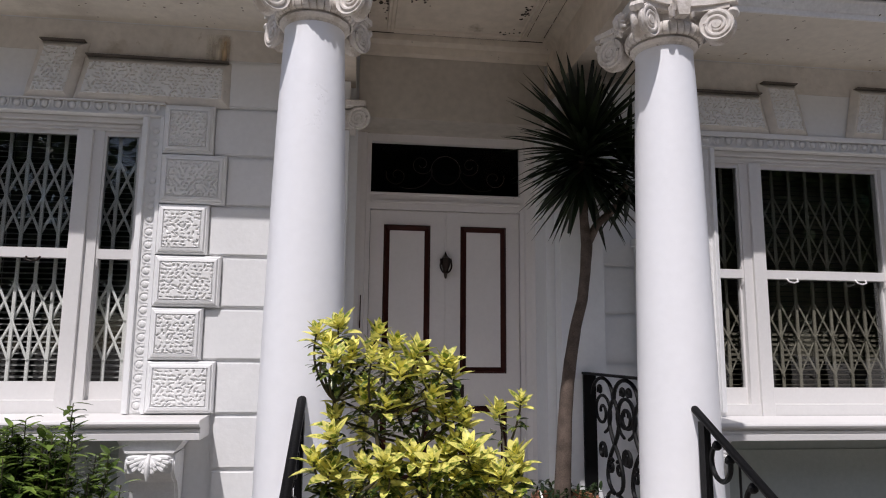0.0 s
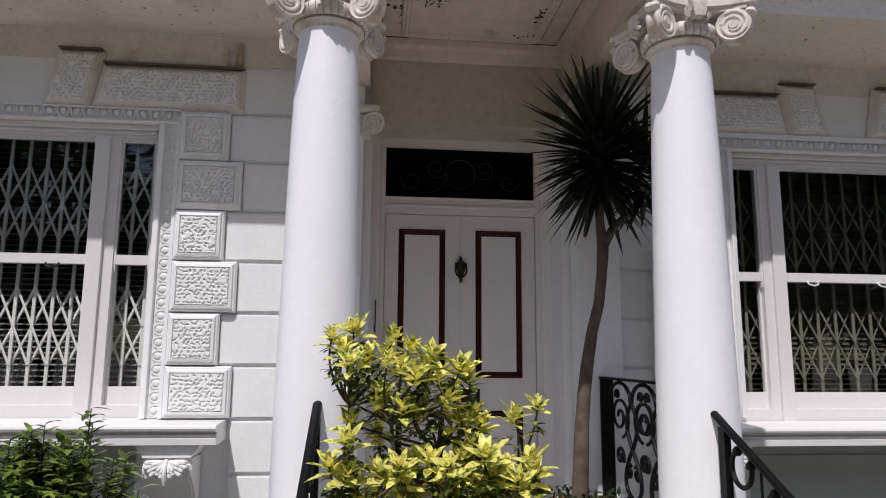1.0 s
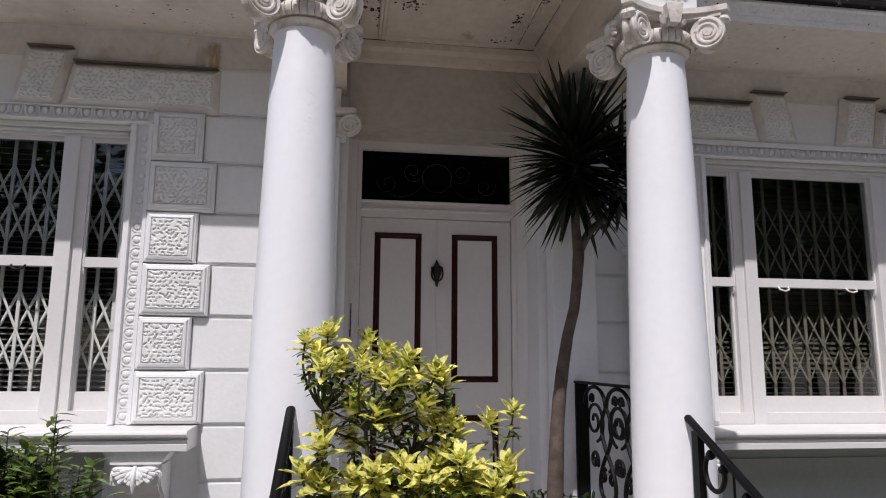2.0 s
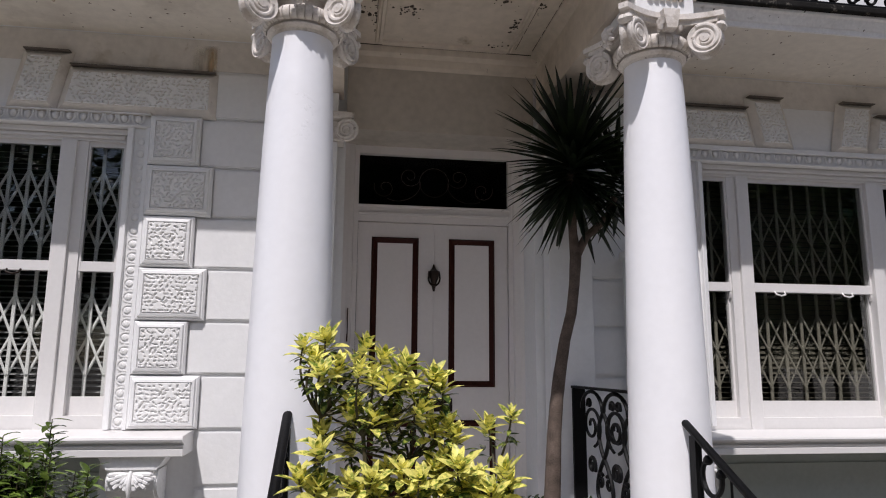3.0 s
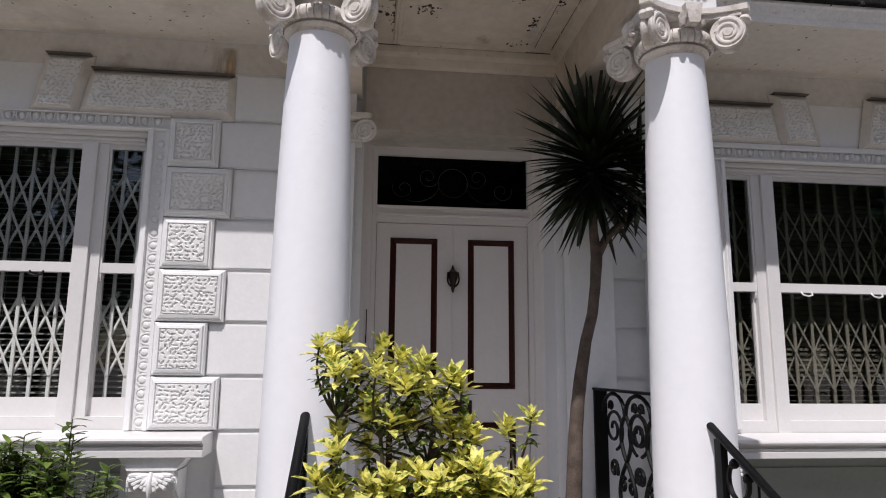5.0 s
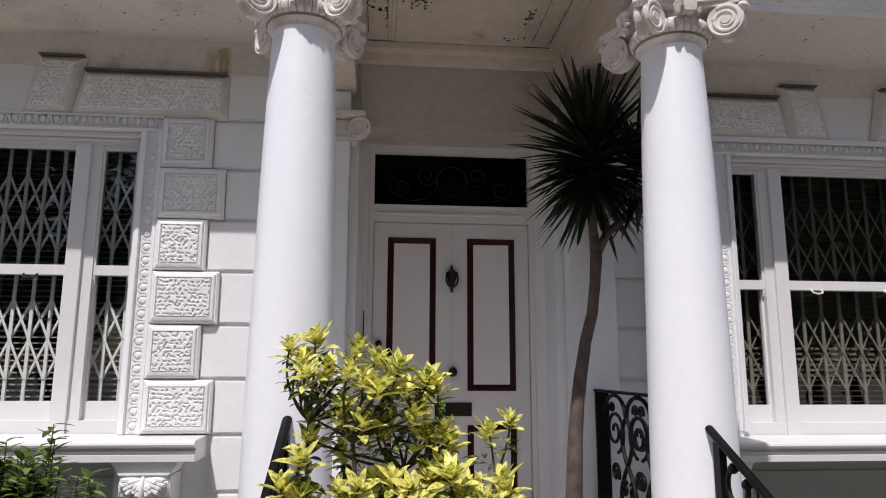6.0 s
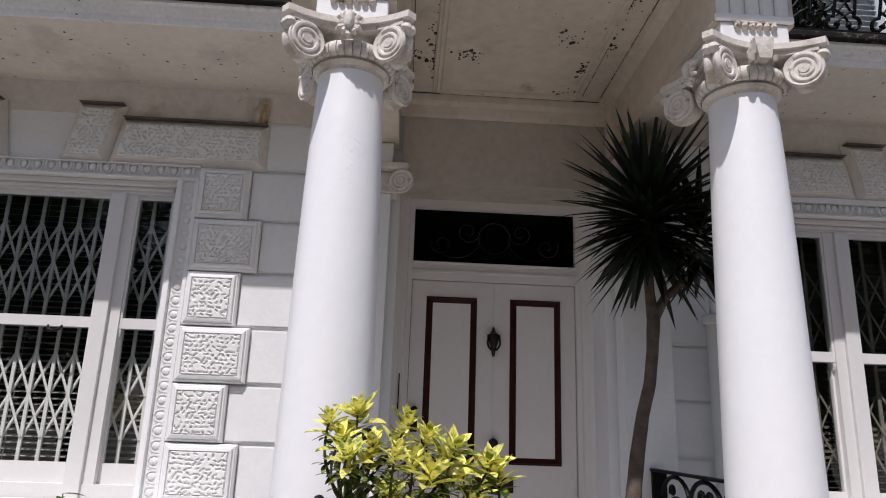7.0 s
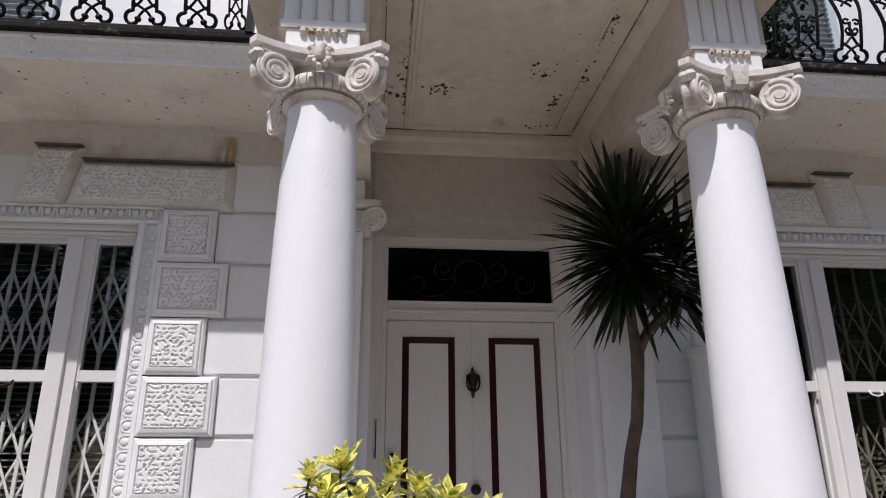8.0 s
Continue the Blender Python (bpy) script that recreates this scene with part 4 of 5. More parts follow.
for s in (-1, 1):
    leaf = part("door_leaf", boxes((*sorted((s * 0.002, s * 0.605)), DOOR, DOOR + 0.05, PORCH + 0.01, 2.846), bevel=0.003), DOOR_PAINT, door)
    x0, x1 = sorted((s * 0.122, s * 0.496))
    for z0, z1 in ((1.56, 2.73), (0.75, 1.31)):
        mo = bmesh.new()
        w = 0.048
        for q in ([(x0, z0), (x1, z0), (x1 - w, z0 + w), (x0 + w, z0 + w)], [(x0, z1), (x1, z1), (x1 - w, z1 - w), (x0 + w, z1 - w)],
                  [(x0, z0), (x0, z1), (x0 + w, z1 - w), (x0 + w, z0 + w)], [(x1, z0), (x1, z1), (x1 - w, z1 - w), (x1 - w, z0 + w)]):
            vs = [bm_v for bm_v in (mo.verts.new((q[0][0], DOOR - 0.002, q[0][1])), mo.verts.new((q[1][0], DOOR - 0.002, q[1][1])), mo.verts.new((q[2][0], DOOR - 0.004, q[2][1])), mo.verts.new((q[3][0], DOOR - 0.004, q[3][1])))]
            mid = [mo.verts.new((0.65 * a.co.x + 0.35 * b.co.x, DOOR - 0.024, 0.65 * a.co.z + 0.35 * b.co.z)) for a, b in ((vs[0], vs[3]), (vs[1], vs[2]))]
            mo.faces.new((vs[0], vs[1], mid[1], mid[0])), mo.faces.new((mid[0], mid[1], vs[2], vs[3]))
            mo.faces.new((vs[0], mid[0], vs[3])), mo.faces.new((vs[1], vs[2], mid[1]))
        part("panel_moulding", mo, MAROON, leaf, "dark maroon panel moulding")
        part("panel", boxes((x0 + w, x1 - w, DOOR - 0.004, DOOR, z0 + w, z1 - w)), DOOR_PAINT, leaf)
kn = bmesh.new()
tube(kn, [(0, DOOR - 0.012, 2.415), (0, DOOR - 0.02, 2.43), (0, DOOR - 0.03, 2.47), (0, DOOR - 0.035, 2.52), (0, DOOR - 0.03, 2.56), (0, DOOR - 0.02, 2.585), (0, DOOR - 0.018, 2.60), (0, DOOR - 0.012, 2.625)], [0.006, 0.012, 0.02, 0.036, 0.042, 0.02, 0.012, 0.004], 12)
tube(kn, [(-0.04, DOOR - 0.03, 2.565)] + [(0.045 * math.cos(radians(a)), DOOR - 0.05, 2.51 + 0.06 * math.sin(radians(a))) for a in range(160, 381, 20)] + [(0.04, DOOR - 0.03, 2.565)], 0.008, 6)
tube(kn, [(0, DOOR - 0.05, 2.452), (0, DOOR - 0.03, 2.41)], [0.014, 0.008], 8)
bmesh.ops.translate(kn, vec=(0, 0, -0.107), verts=kn.verts)
part("knocker", kn, DARK_METAL, door, "dark bronze urn door knocker", smooth=True)
part("split", boxes((-0.6715, -0.6645, 5.292, 5.312, 1.90, 2.155), (-0.674, -0.665, 5.293, 5.312, 1.90, 1.96)), MAROON, door, "dark split in the door frame")
bead = boxes((-0.007, 0.007, DOOR - 0.008, DOOR - 0.001, PORCH + 0.02, 2.843), bevel=0.003)
part("meeting_bead", bead, DOOR_PAINT, door)
for x, z, r in ((0.008, 1.70, 0.036), (-0.554, 1.911, 0.026)):
    kb = bmesh.new()
    lathe(kb, [(0.006, 0), (r * 0.8, 0.004), (r, 0.02), (r * 0.9, 0.04), (r * 0.4, 0.052)], 20)
    bmesh.ops.transform(kb, matrix=pose(x, DOOR - 0.002, z, 90), verts=kb.verts)
    part("door_knob" if r > 0.03 else "lock_cylinder", kb, DARK_METAL, door, "dark round metal fitting", smooth=True)
part("lock_plate", boxes((-0.578, -0.528, DOOR - 0.012, DOOR - 0.001, 1.76, 1.865), bevel=0.004), DARK_METAL, door)
part("letter_plate", boxes((-0.125, 0.155, DOOR - 0.012, DOOR - 0.001, 1.375, 1.475), bevel=0.004), DARK_METAL, door, "dark metal letter plate")
tr = thing("fanlight", (0, DOOR, 3.2), "dark leaded fanlight over the front door", "window")
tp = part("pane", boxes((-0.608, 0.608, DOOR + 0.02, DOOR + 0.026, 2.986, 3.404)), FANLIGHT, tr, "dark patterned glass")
tp.visible_shadow = False
ld = bmesh.new()
for s in (-1, 1):
    tube(ld, [(s * x, DOOR + 0.015, z) for x, z in spiral(0.2, 3.24, 0.09, 0.02, 200, 700, 24)], 0.0026, 4)
    tube(ld, [(s * x, DOOR + 0.015, z) for x, z in spiral(0.4, 3.14, 0.09, 0.02, 20, -420, 24)], 0.0026, 4)
    tube(ld, [(s * x, DOOR + 0.015, z) for x, z in bezier((0.11, 3.2), (0.1, 3.05), (0.3, 3.0), (0.38, 3.05))], 0.0026, 4)
tube(ld, [(0.12 * math.cos(a / 12 * math.pi), DOOR + 0.015, 3.195 + 0.12 * math.sin(a / 12 * math.pi)) for a in range(25)], 0.003, 4)
part("leading", ld, DARK_METAL, tr, "curled lead lines")

# ---- ironwork ----


def side_railing():
    """Scrolled balustrade between the wall pilaster and the column."""
    root = thing("porch_railing", (COL_X, 4.1, PORCH), "black wrought iron railing with scrolls at the porch side", "railing")
    x = COL_X
    part("top_rail", boxes((x - 0.022, x + 0.022, 3.55, 4.83, 1.575, 1.592), bevel=0.004), IRON, root)
    part("bottom_rail", boxes((x - 0.012, x + 0.012, 3.55, 4.79, 0.62, 0.64)), IRON, root)
    part("post", boxes((x - 0.02, x + 0.07, 4.76, 4.785, PORCH, 1.575)), IRON, root, "flat black iron post")
    for c in (4.250, 3.850):
        wide = lambda line: [(x, c + (p - c) * 1.25, q) for p, q in line]
        for s in (-1, 1):
            b = bmesh.new()
            # bar that arches under the rail, crosses its twin twice and rounds out below
            yz = [(c + s * (0.160 + 0.152 * math.cos(math.pi * i / 12)), 1.445 + 0.118 * math.sin(math.pi * i / 12)) for i in range(13)]
            yz += bezier(yz[-1], (c - s * 0.08, 1.37), (c - s * 0.10, 1.28), (c, 1.155))[1:]
            yz += bezier((c, 1.155), (c + s * 0.10, 1.05), (c + s * 0.16, 0.90), (c + s * 0.02, 0.86))[1:]
            yz += spiral(c + s * 0.05, 0.775, 0.085, 0.022, 90 + s * 20, 90 - s * 400, 24)
            tube(b, wide(yz), 0.0125, 6)
            # scrolls that fill the arch
            tube(b, wide(spiral(c + s * 0.165, 1.345, 0.135, 0.020, 90 + s * 165, 90 + s * 165 - s * 620, 40)), 0.0105, 6)
            tube(b, [(x, p + s * 0.03, q) for p, q in spiral(c + s * 0.215, 1.483, 0.036, 0.012, 90 - s * 120, 90 + s * 230, 18)], 0.0105, 6)
            # pairs of small curls at the lower crossing
            tube(b, [(x, p, q) for p, q in spiral(c + s * 0.065, 1.015, 0.050, 0.014, 90 + s * 40, 90 - s * 420, 24)], 0.0115, 6)
            tube(b, [(x, p, q) for p, q in spiral(c + s * 0.215, 1.090, 0.065, 0.016, 90 + s * 120, 90 - s * 330, 22)], 0.0115, 6)
            part("scroll", b, IRON, root)


def stair_rail(s):
    """Sloping handrail from the column front down the steps."""
    root = thing("handrail", (s * 0.93, 2.6, 0), "black wrought iron handrail with scrolls beside the steps", "handrail", "step handrails")
    x = s * 0.925
    top, low, slope = Vector((x, 3.165, 1.475 if s > 0 else 1.52)), 1.9, 0.49
    h = lambda y: top.z - (top.y - y) * slope
    rail = bmesh.new()
    tube(rail, [(x, y, h(y)) for y in (3.165, 2.9, 2.5, 2.1, low)] + [(x, low - 0.06, h(low) - 0.06), (x, low - 0.04, h(low) - 0.12)], 0.021, 10, 0.8)
    part("rail", rail, IRON, root, smooth=True)
    part("post", boxes((x - 0.012, x + 0.02, 3.045, 3.10, PORCH, h(3.06) - 0.01)), IRON, root)
    part("post", boxes((x - 0.014, x + 0.014, low - 0.015, low + 0.015, 0.0, h(low))), IRON, root)
    sh = bmesh.new()
    prism(sh, [(3.06, h(3.06) - 0.62), (low, h(low) - 0.62), (low, h(low) - 0.60), (3.06, h(3.06) - 0.60)], "x", x - 0.008, x + 0.008)
    part("bottom_rail", sh, IRON, root)
    for c in (2.93, 2.66, 2.39, 2.12):
        z = h(c)
        b = bmesh.new()
        # hanging C with ball ends under the rail, S-scroll below
        arc = [(c + 0.080 * math.cos(radians(a)), z - 0.108 + 0.080 * math.sin(radians(a))) for a in range(70, -215, -15)]
        tube(b, [(x, p, q) for p, q in arc], 0.0115, 6)
        for p, q in (arc[0], arc[-1]):
            tube(b, [(x, p - 0.002, q - 0.026), (x, p, q - 0.016), (x, p, q), (x, p, q + 0.016)], [0.008, 0.021, 0.022, 0.010], 8)
        for k, dz in ((-1, -0.36),):
            yz = spiral(c + k * 0.04, z + dz + 0.02, 0.018, 0.06, 90 - k * 330, 90 - k * 20, 20)
            yz += bezier((c + k * 0.03, z + dz + 0.085), (c - k * 0.10, z + dz + 0.10), (c - k * 0.13, z + dz - 0.06), (c - k * 0.04, z + dz - 0.12))
            yz += spiral(c - k * 0.02, z + dz - 0.17, 0.05, 0.015, 90 + k * 20, 90 - k * 380, 18)
            tube(b, [(x, p, q) for p, q in yz], 0.012, 6)
        tube(b, [(x, c + 0.12, h(c + 0.12) - 0.02), (x, c + 0.12, h(c + 0.12) - 0.60)], 0.006, 5)
        part("scroll", b, IRON, root)


side_railing()
for s in (-1, 1):
    stair_rail(s)


def balcony_railing(x0, x1, end):
    root = thing("balcony_railing", ((x0 + x1) / 2, 4.12, CEIL + 0.173), "black cast iron balcony railing of scrolled panels", "railing", "balcony railings")
    z = CEIL + 0.173
    y = 4.075
    part("base_rail", boxes((x0, x1, y - 0.02, y + 0.02, z, z + 0.018), bevel=0.004), IRON, root)
    part("top_rail", boxes((x0, x1, y - 0.03, y + 0.03, z + 0.95, z + 0.98), bevel=0.005), IRON, root)
    p = bmesh.new()

    def belly(q):
        return -0.10 * math.sin(min(1.0, max(0.0, q / 0.6)) * math.pi) * 0.8
    def bar(xz, r, n=6):
        tube(p, [(a, belly(b), b) for a, b in xz], r, n)
    for s in (-1, 1):
        # ring foot that turns out of the upright and ends in a ball
        foot = [(s * a, b) for a, b in spiral(0.073, 0.047, 0.037, 0.034, 100, -165, 20)]
        bar(foot[::-1] + bezier((s * 0.067, 0.086), (s * 0.066, 0.16), (s * 0.060, 0.22), (s * 0.072, 0.30))[1:] + bezier((s * 0.072, 0.30), (s * 0.095, 0.42), (s * 0.10, 0.5), (s * 0.068, 0.60))[1:] + bezier((s * 0.068, 0.60), (s * 0.045, 0.72), (s * 0.09, 0.82), (s * 0.085, 0.93))[1:], 0.0115)
        tube(p, [(s * 0.044, belly(0.04), 0.024), (s * 0.040, belly(0.04), 0.032), (s * 0.038, belly(0.04), 0.044), (s * 0.034, belly(0.05), 0.056)], [0.008, 0.019, 0.020, 0.008], 8)
        # crossed bars that leave a diamond, twice over the height
        for z0 in (0.0, 0.34):
            bar(bezier((s * 0.034, z0 + 0.050), (s * 0.020, z0 + 0.085), (-s * 0.030, z0 + 0.105), (-s * 0.064, z0 + 0.125)), 0.0085, 5)
            bar(bezier((s * 0.062, z0 + 0.105), (s * 0.030, z0 + 0.120), (s * 0.018, z0 + 0.150), (0, z0 + 0.168)), 0.0085, 5)
            bar([(s * a, b) for a, b in spiral(0.024, z0 + 0.205, 0.021, 0.008, -110, 200, 14)], 0.0075, 5)
            bar([(s * a, b) for a, b in spiral(0.036, z0 + 0.262, 0.024, 0.009, 150, -170, 14)], 0.0075, 5)
        bar([(s * a, b) for a, b in spiral(0.034, 0.66, 0.032, 0.010, -60, 260, 16)], 0.0085, 5)
    for z0 in (0.17, 0.51):
        tube(p, [(0, belly(z0), z0 - 0.01), (0, belly(z0), z0 + 0.02), (0, belly(z0), z0 + 0.06), (0, belly(z0), z0 + 0.10)], [0.008, 0.015, 0.006, 0.013], 8)
        tube(p, [(-0.03, belly(z0), z0 + 0.012), (0, belly(z0), z0 + 0.004), (0.03, belly(z0), z0 + 0.012)], [0.011, 0.007, 0.011], 6)
    me = link_mesh("panel", p, IRON, True)
    # the panel against the house end is squeezed by the post
    for i in range(18):
        xx = x1 - 0.306 - (i - 1) * 0.2965 if end > 0 else x0 + 0.3235 + (i - 1) * 0.2965
        if i == 0:
            piece("panel", me, root, pose(x1 - 0.085 if end > 0 else x0 + 0.09, y, z + 0.018) @ Matrix.Diagonal((0.55, 1, 1, 1)))
        else:
            piece("panel", me, root, pose(xx, y, z + 0.018))
    ex = x1 if end > 0 else x0
    part("end_post", boxes((ex - 0.02, ex + 0.02, y - 0.04, y + 0.026, z - 0.004, z + 0.985)), IRON, root)
    part("return_rail", boxes((ex - 0.012, ex + 0.012, y + 0.03, WALL - 0.01, z + 0.95, z + 0.975), (ex - 0.012, ex + 0.012, y + 0.03, WALL - 0.01, z + 0.002, z + 0.025)), IRON, root)


balcony_railing(-7, -1.47, 1)
balcony_railing(1.40, 7, -1)

# louvred shutters on the upper storey
for x0, x1 in ((-3.75, -3.05), (2.35, 2.98)):
    sh = thing("louvred_shutter", ((x0 + x1) / 2, WALL, 4.4), "blue-grey louvred shutter on the upper wall", "shutter", "upper shutters")
    part("frame", boxes((x0, x0 + 0.06, WALL - 0.05, WALL - 0.002, 4.3, 6.4), (x1 - 0.06, x1, WALL - 0.05, WALL - 0.002, 4.3, 6.4), (x0 + 0.06, x1 - 0.06, WALL - 0.05, WALL - 0.002, 6.3, 6.4)), SHUTTER, sh)
    lv = bmesh.new()
    box(lv, x0 + 0.06, x1 - 0.06, -0.022, 0.022, -0.004, 0.004)
    lv = link_mesh("louvre", lv, SHUTTER)
    for i in range(40):
        piece("louvre", lv, sh, pose(0, WALL - 0.028, 4.34 + i * 0.049, 40))

# downpipe beside the porch
dp = thing("downpipe", (1.425, 4.85, 0.03), "pale grey painted downpipe against the wall", "downpipe")
b = bmesh.new()
tube(b, [(1.425, 4.85, 0.03), (1.425, 4.85, 1.6), (1.425, 4.85, 2.55)], 0.055, 16)
part("pipe", b, PIPE_PAINT, dp, smooth=True)
b = bmesh.new()
lathe(b, [(0.056, 2.52), (0.075, 2.525), (0.077, 2.575), (0.056, 2.58), (0.02, 2.60)], 16, (1.425, 4.85, 0))
tube(b, [(1.41, 4.85, 2.59), (1.40, 4.85, 3.2), (1.40, 4.85, 3.68)], 0.014, 8)
part("collar", b, PIPE_PAINT, dp, smooth=True)

# ---- plants ----
rnd = random.Random(7)


def blade(bm, base, way, up, length, width, droop=0.3, n=4, fold=0.25, shape=None):
    """One leaf as a folded strip from base along way, bending down by droop."""
    way, rows = Vector(way).normalized(), []
    sidew = way.cross(Vector(up))
    sidew = sidew.normalized() if sidew.length > 1e-3 else Vector((1, 0, 0))
    nor = sidew.cross(way).normalized()
    p, d = Vector(base), way.copy()
    for i in range(n + 1):
        t = i / n
        w = width * (shape(t) if shape else max(0.04, math.sin(math.pi * min(1, t * 0.92 + 0.05)) ** 0.8)) / 2
        nn = sidew.cross(d).normalized()
        rows.append((bm.verts.new(p - sidew * w + nn * w * fold), bm.verts.new(p), bm.verts.new(p + sidew * w + nn * w * fold)))
        d = (d + Vector((0, 0, -droop / n))).normalized()
        p = p + d * (length / n)
    for a, b in zip(rows, rows[1:]):
        bm.faces.new((a[0], a[1], b[1], b[0])), bm.faces.new((a[1], a[2], b[2], b[1]))


def lens(t):
    """Leaf outline pointed at both ends, widest before the middle."""
    return 1.0 * (max(0.0, t + 0.015) ** 0.65) * (max(0.0, 1.0 - t) ** 0.85) * 2.02 + 0.02


def strap(t):
    return min(1.0, 0.45 + 2.2 * t) * (1 - t ** 2.2) + 0.03


def cordyline():
    root = thing("cabbage_palm", (0.68, 4.43, PORCH), "dark green cabbage palm with a curved slender trunk in the porch", "palm")
    tb = bmesh.new()
    line = [(0.65, 4.43, PORCH + 0.1), (0.657, 4.43, 0.88), (0.68, 4.43, 1.30), (0.698, 4.43, 1.49), (0.725, 4.43, 1.68), (0.765, 4.43, 1.90), (0.815, 4.43, 2.08), (0.84, 4.43, 2.27), (0.855, 4.43, 2.46), (0.84, 4.43, 2.62), (0.83, 4.43, 2.95), (0.84, 4.43, 3.10)]
    rs = [0.062, 0.053, 0.047, 0.044, 0.042, 0.038, 0.036, 0.036, 0.040, 0.030, 0.030, 0.03]
    pts, rr = [], []
    for (a, b, r0, r1) in zip(line, line[1:], rs, rs[1:]):
        for k in range(4):
            pts.append(Vector(a).lerp(Vector(b), k / 4))
            rr.append((r0 + (r1 - r0) * k / 4) * (1 + 0.05 * noise.noise(Vector((0, 0, pts[-1].z * 14)))))
    tube(tb, pts, rr, 14)
    part("trunk", tb, BARK, root, "brown fibrous trunk", smooth=True)
    br = bmesh.new()
    tube(br, [(0.865, 4.43, 2.48), (0.93, 4.43, 2.60), (1.02, 4.43, 2.68), (1.10, 4.43, 2.76), (1.15, 4.43, 2.90)], [0.032, 0.027, 0.026, 0.026, 0.024], 10)
    part("branch", br, BARK, root, smooth=True)
    for (c, count, reach, low) in (((0.85, 4.43, 3.08), 245, 0.62, -0.84), ((1.18, 4.45, 2.98), 72, 0.45, -0.8)):
        bm = bmesh.new()
        for i in range(count):
            z = low + (0.98 - low) * ((i + 0.5) / count) ** 0.9
            a = i * 2.39996 + rnd.uniform(-0.2, 0.2)
            r = math.sqrt(max(0.0, 1 - z * z))
            way = Vector((r * math.cos(a), r * math.sin(a), z + rnd.uniform(-0.08, 0.08)))
            ln = reach * rnd.uniform(0.80, 1.14) * (0.81 + (0.25 if z > 0 else 0.0) * abs(z)) * (1.25 if i % 41 == 7 and z < 0.3 else 1.0)
            start = Vector(c) + Vector((0, 0, 0.16 * z - 0.02)) + way * 0.03
            blade(bm, start, way, (0, 0, 1) if abs(z) < 0.95 else (1, 0, 0), ln, rnd.uniform(0.042, 0.064), droop=0.06 + 0.42 * (1 - abs(z)) * rnd.uniform(0.2, 1.3), n=5, fold=0.4, shape=strap)
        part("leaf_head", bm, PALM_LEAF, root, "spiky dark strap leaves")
    pot = thing("plant_pot", (0.67, 4.43, PORCH), "round terracotta pot of low greenery under the palm", "plant pot")
    pb = bmesh.new()
    lathe(pb, [(0.15, PORCH), (0.19, PORCH + 0.2), (0.215, PORCH + 0.24), (0.215, PORCH + 0.28), (0.18, PORCH + 0.28), (0.17, PORCH + 0.22)], 28, (0.67, 4.43, 0))
    part("pot", pb, TERRACOTTA, pot, smooth=True)
    gb = bmesh.new()
    for i in range(160):
        a, r = rnd.uniform(0, 6.28), 0.26 * math.sqrt(rnd.random())
        if r < 0.08:
            continue
        blade(gb, (0.67 + r * math.cos(a), 4.43 + r * math.sin(a), PORCH + 0.25 + rnd.uniform(0, 0.07)), (rnd.uniform(-1, 1), rnd.uniform(-1, 1), rnd.uniform(0, 0.8)), (0, 0, 1), rnd.uniform(0.05, 0.09), 0.025, 0.4, 3)
    part("greenery", gb, IVY_LEAF, pot)


def rosette(bm_new, bm_old, tip, axis, size):
    """Leaves round a shoot's end: bright young ones spreading above, older and darker hanging below."""
    axis = Vector(axis).normalized()
    ref = axis.cross(Vector((0.3, 0.8, 0.1))).normalized()
    ref2 = axis.cross(ref)
    turn = rnd.uniform(0, 6.28)
    for i in range(12):
        a = turn + i * 2.39996 + rnd.uniform(-0.25, 0.25)
        level = i / 11
        lift = 1.6 - 1.30 * level + rnd.uniform(-0.15, 0.15)
        way = (ref * math.cos(a) + ref2 * math.sin(a)) + axis * lift
        ln = size * (0.60 + 0.45 * min(1, level * 1.8)) * rnd.uniform(0.85, 1.12)
        blade(bm_new, Vector(tip) - axis * (0.045 * level), way, axis, ln, ln * rnd.uniform(0.48, 0.58), droop=0.06 + 0.40 * level, n=6, fold=0.36, shape=lens)
    for i in range(8):
        a = turn + i * 2.39996 + rnd.uniform(-0.4, 0.4)
        way = (ref * math.cos(a) + ref2 * math.sin(a)) + axis * rnd.uniform(-0.3, 0.35)
        ln = size * rnd.uniform(0.55, 0.85)
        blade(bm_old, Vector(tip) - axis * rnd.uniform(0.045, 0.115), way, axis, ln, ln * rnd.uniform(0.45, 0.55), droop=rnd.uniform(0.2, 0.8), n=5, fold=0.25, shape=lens)


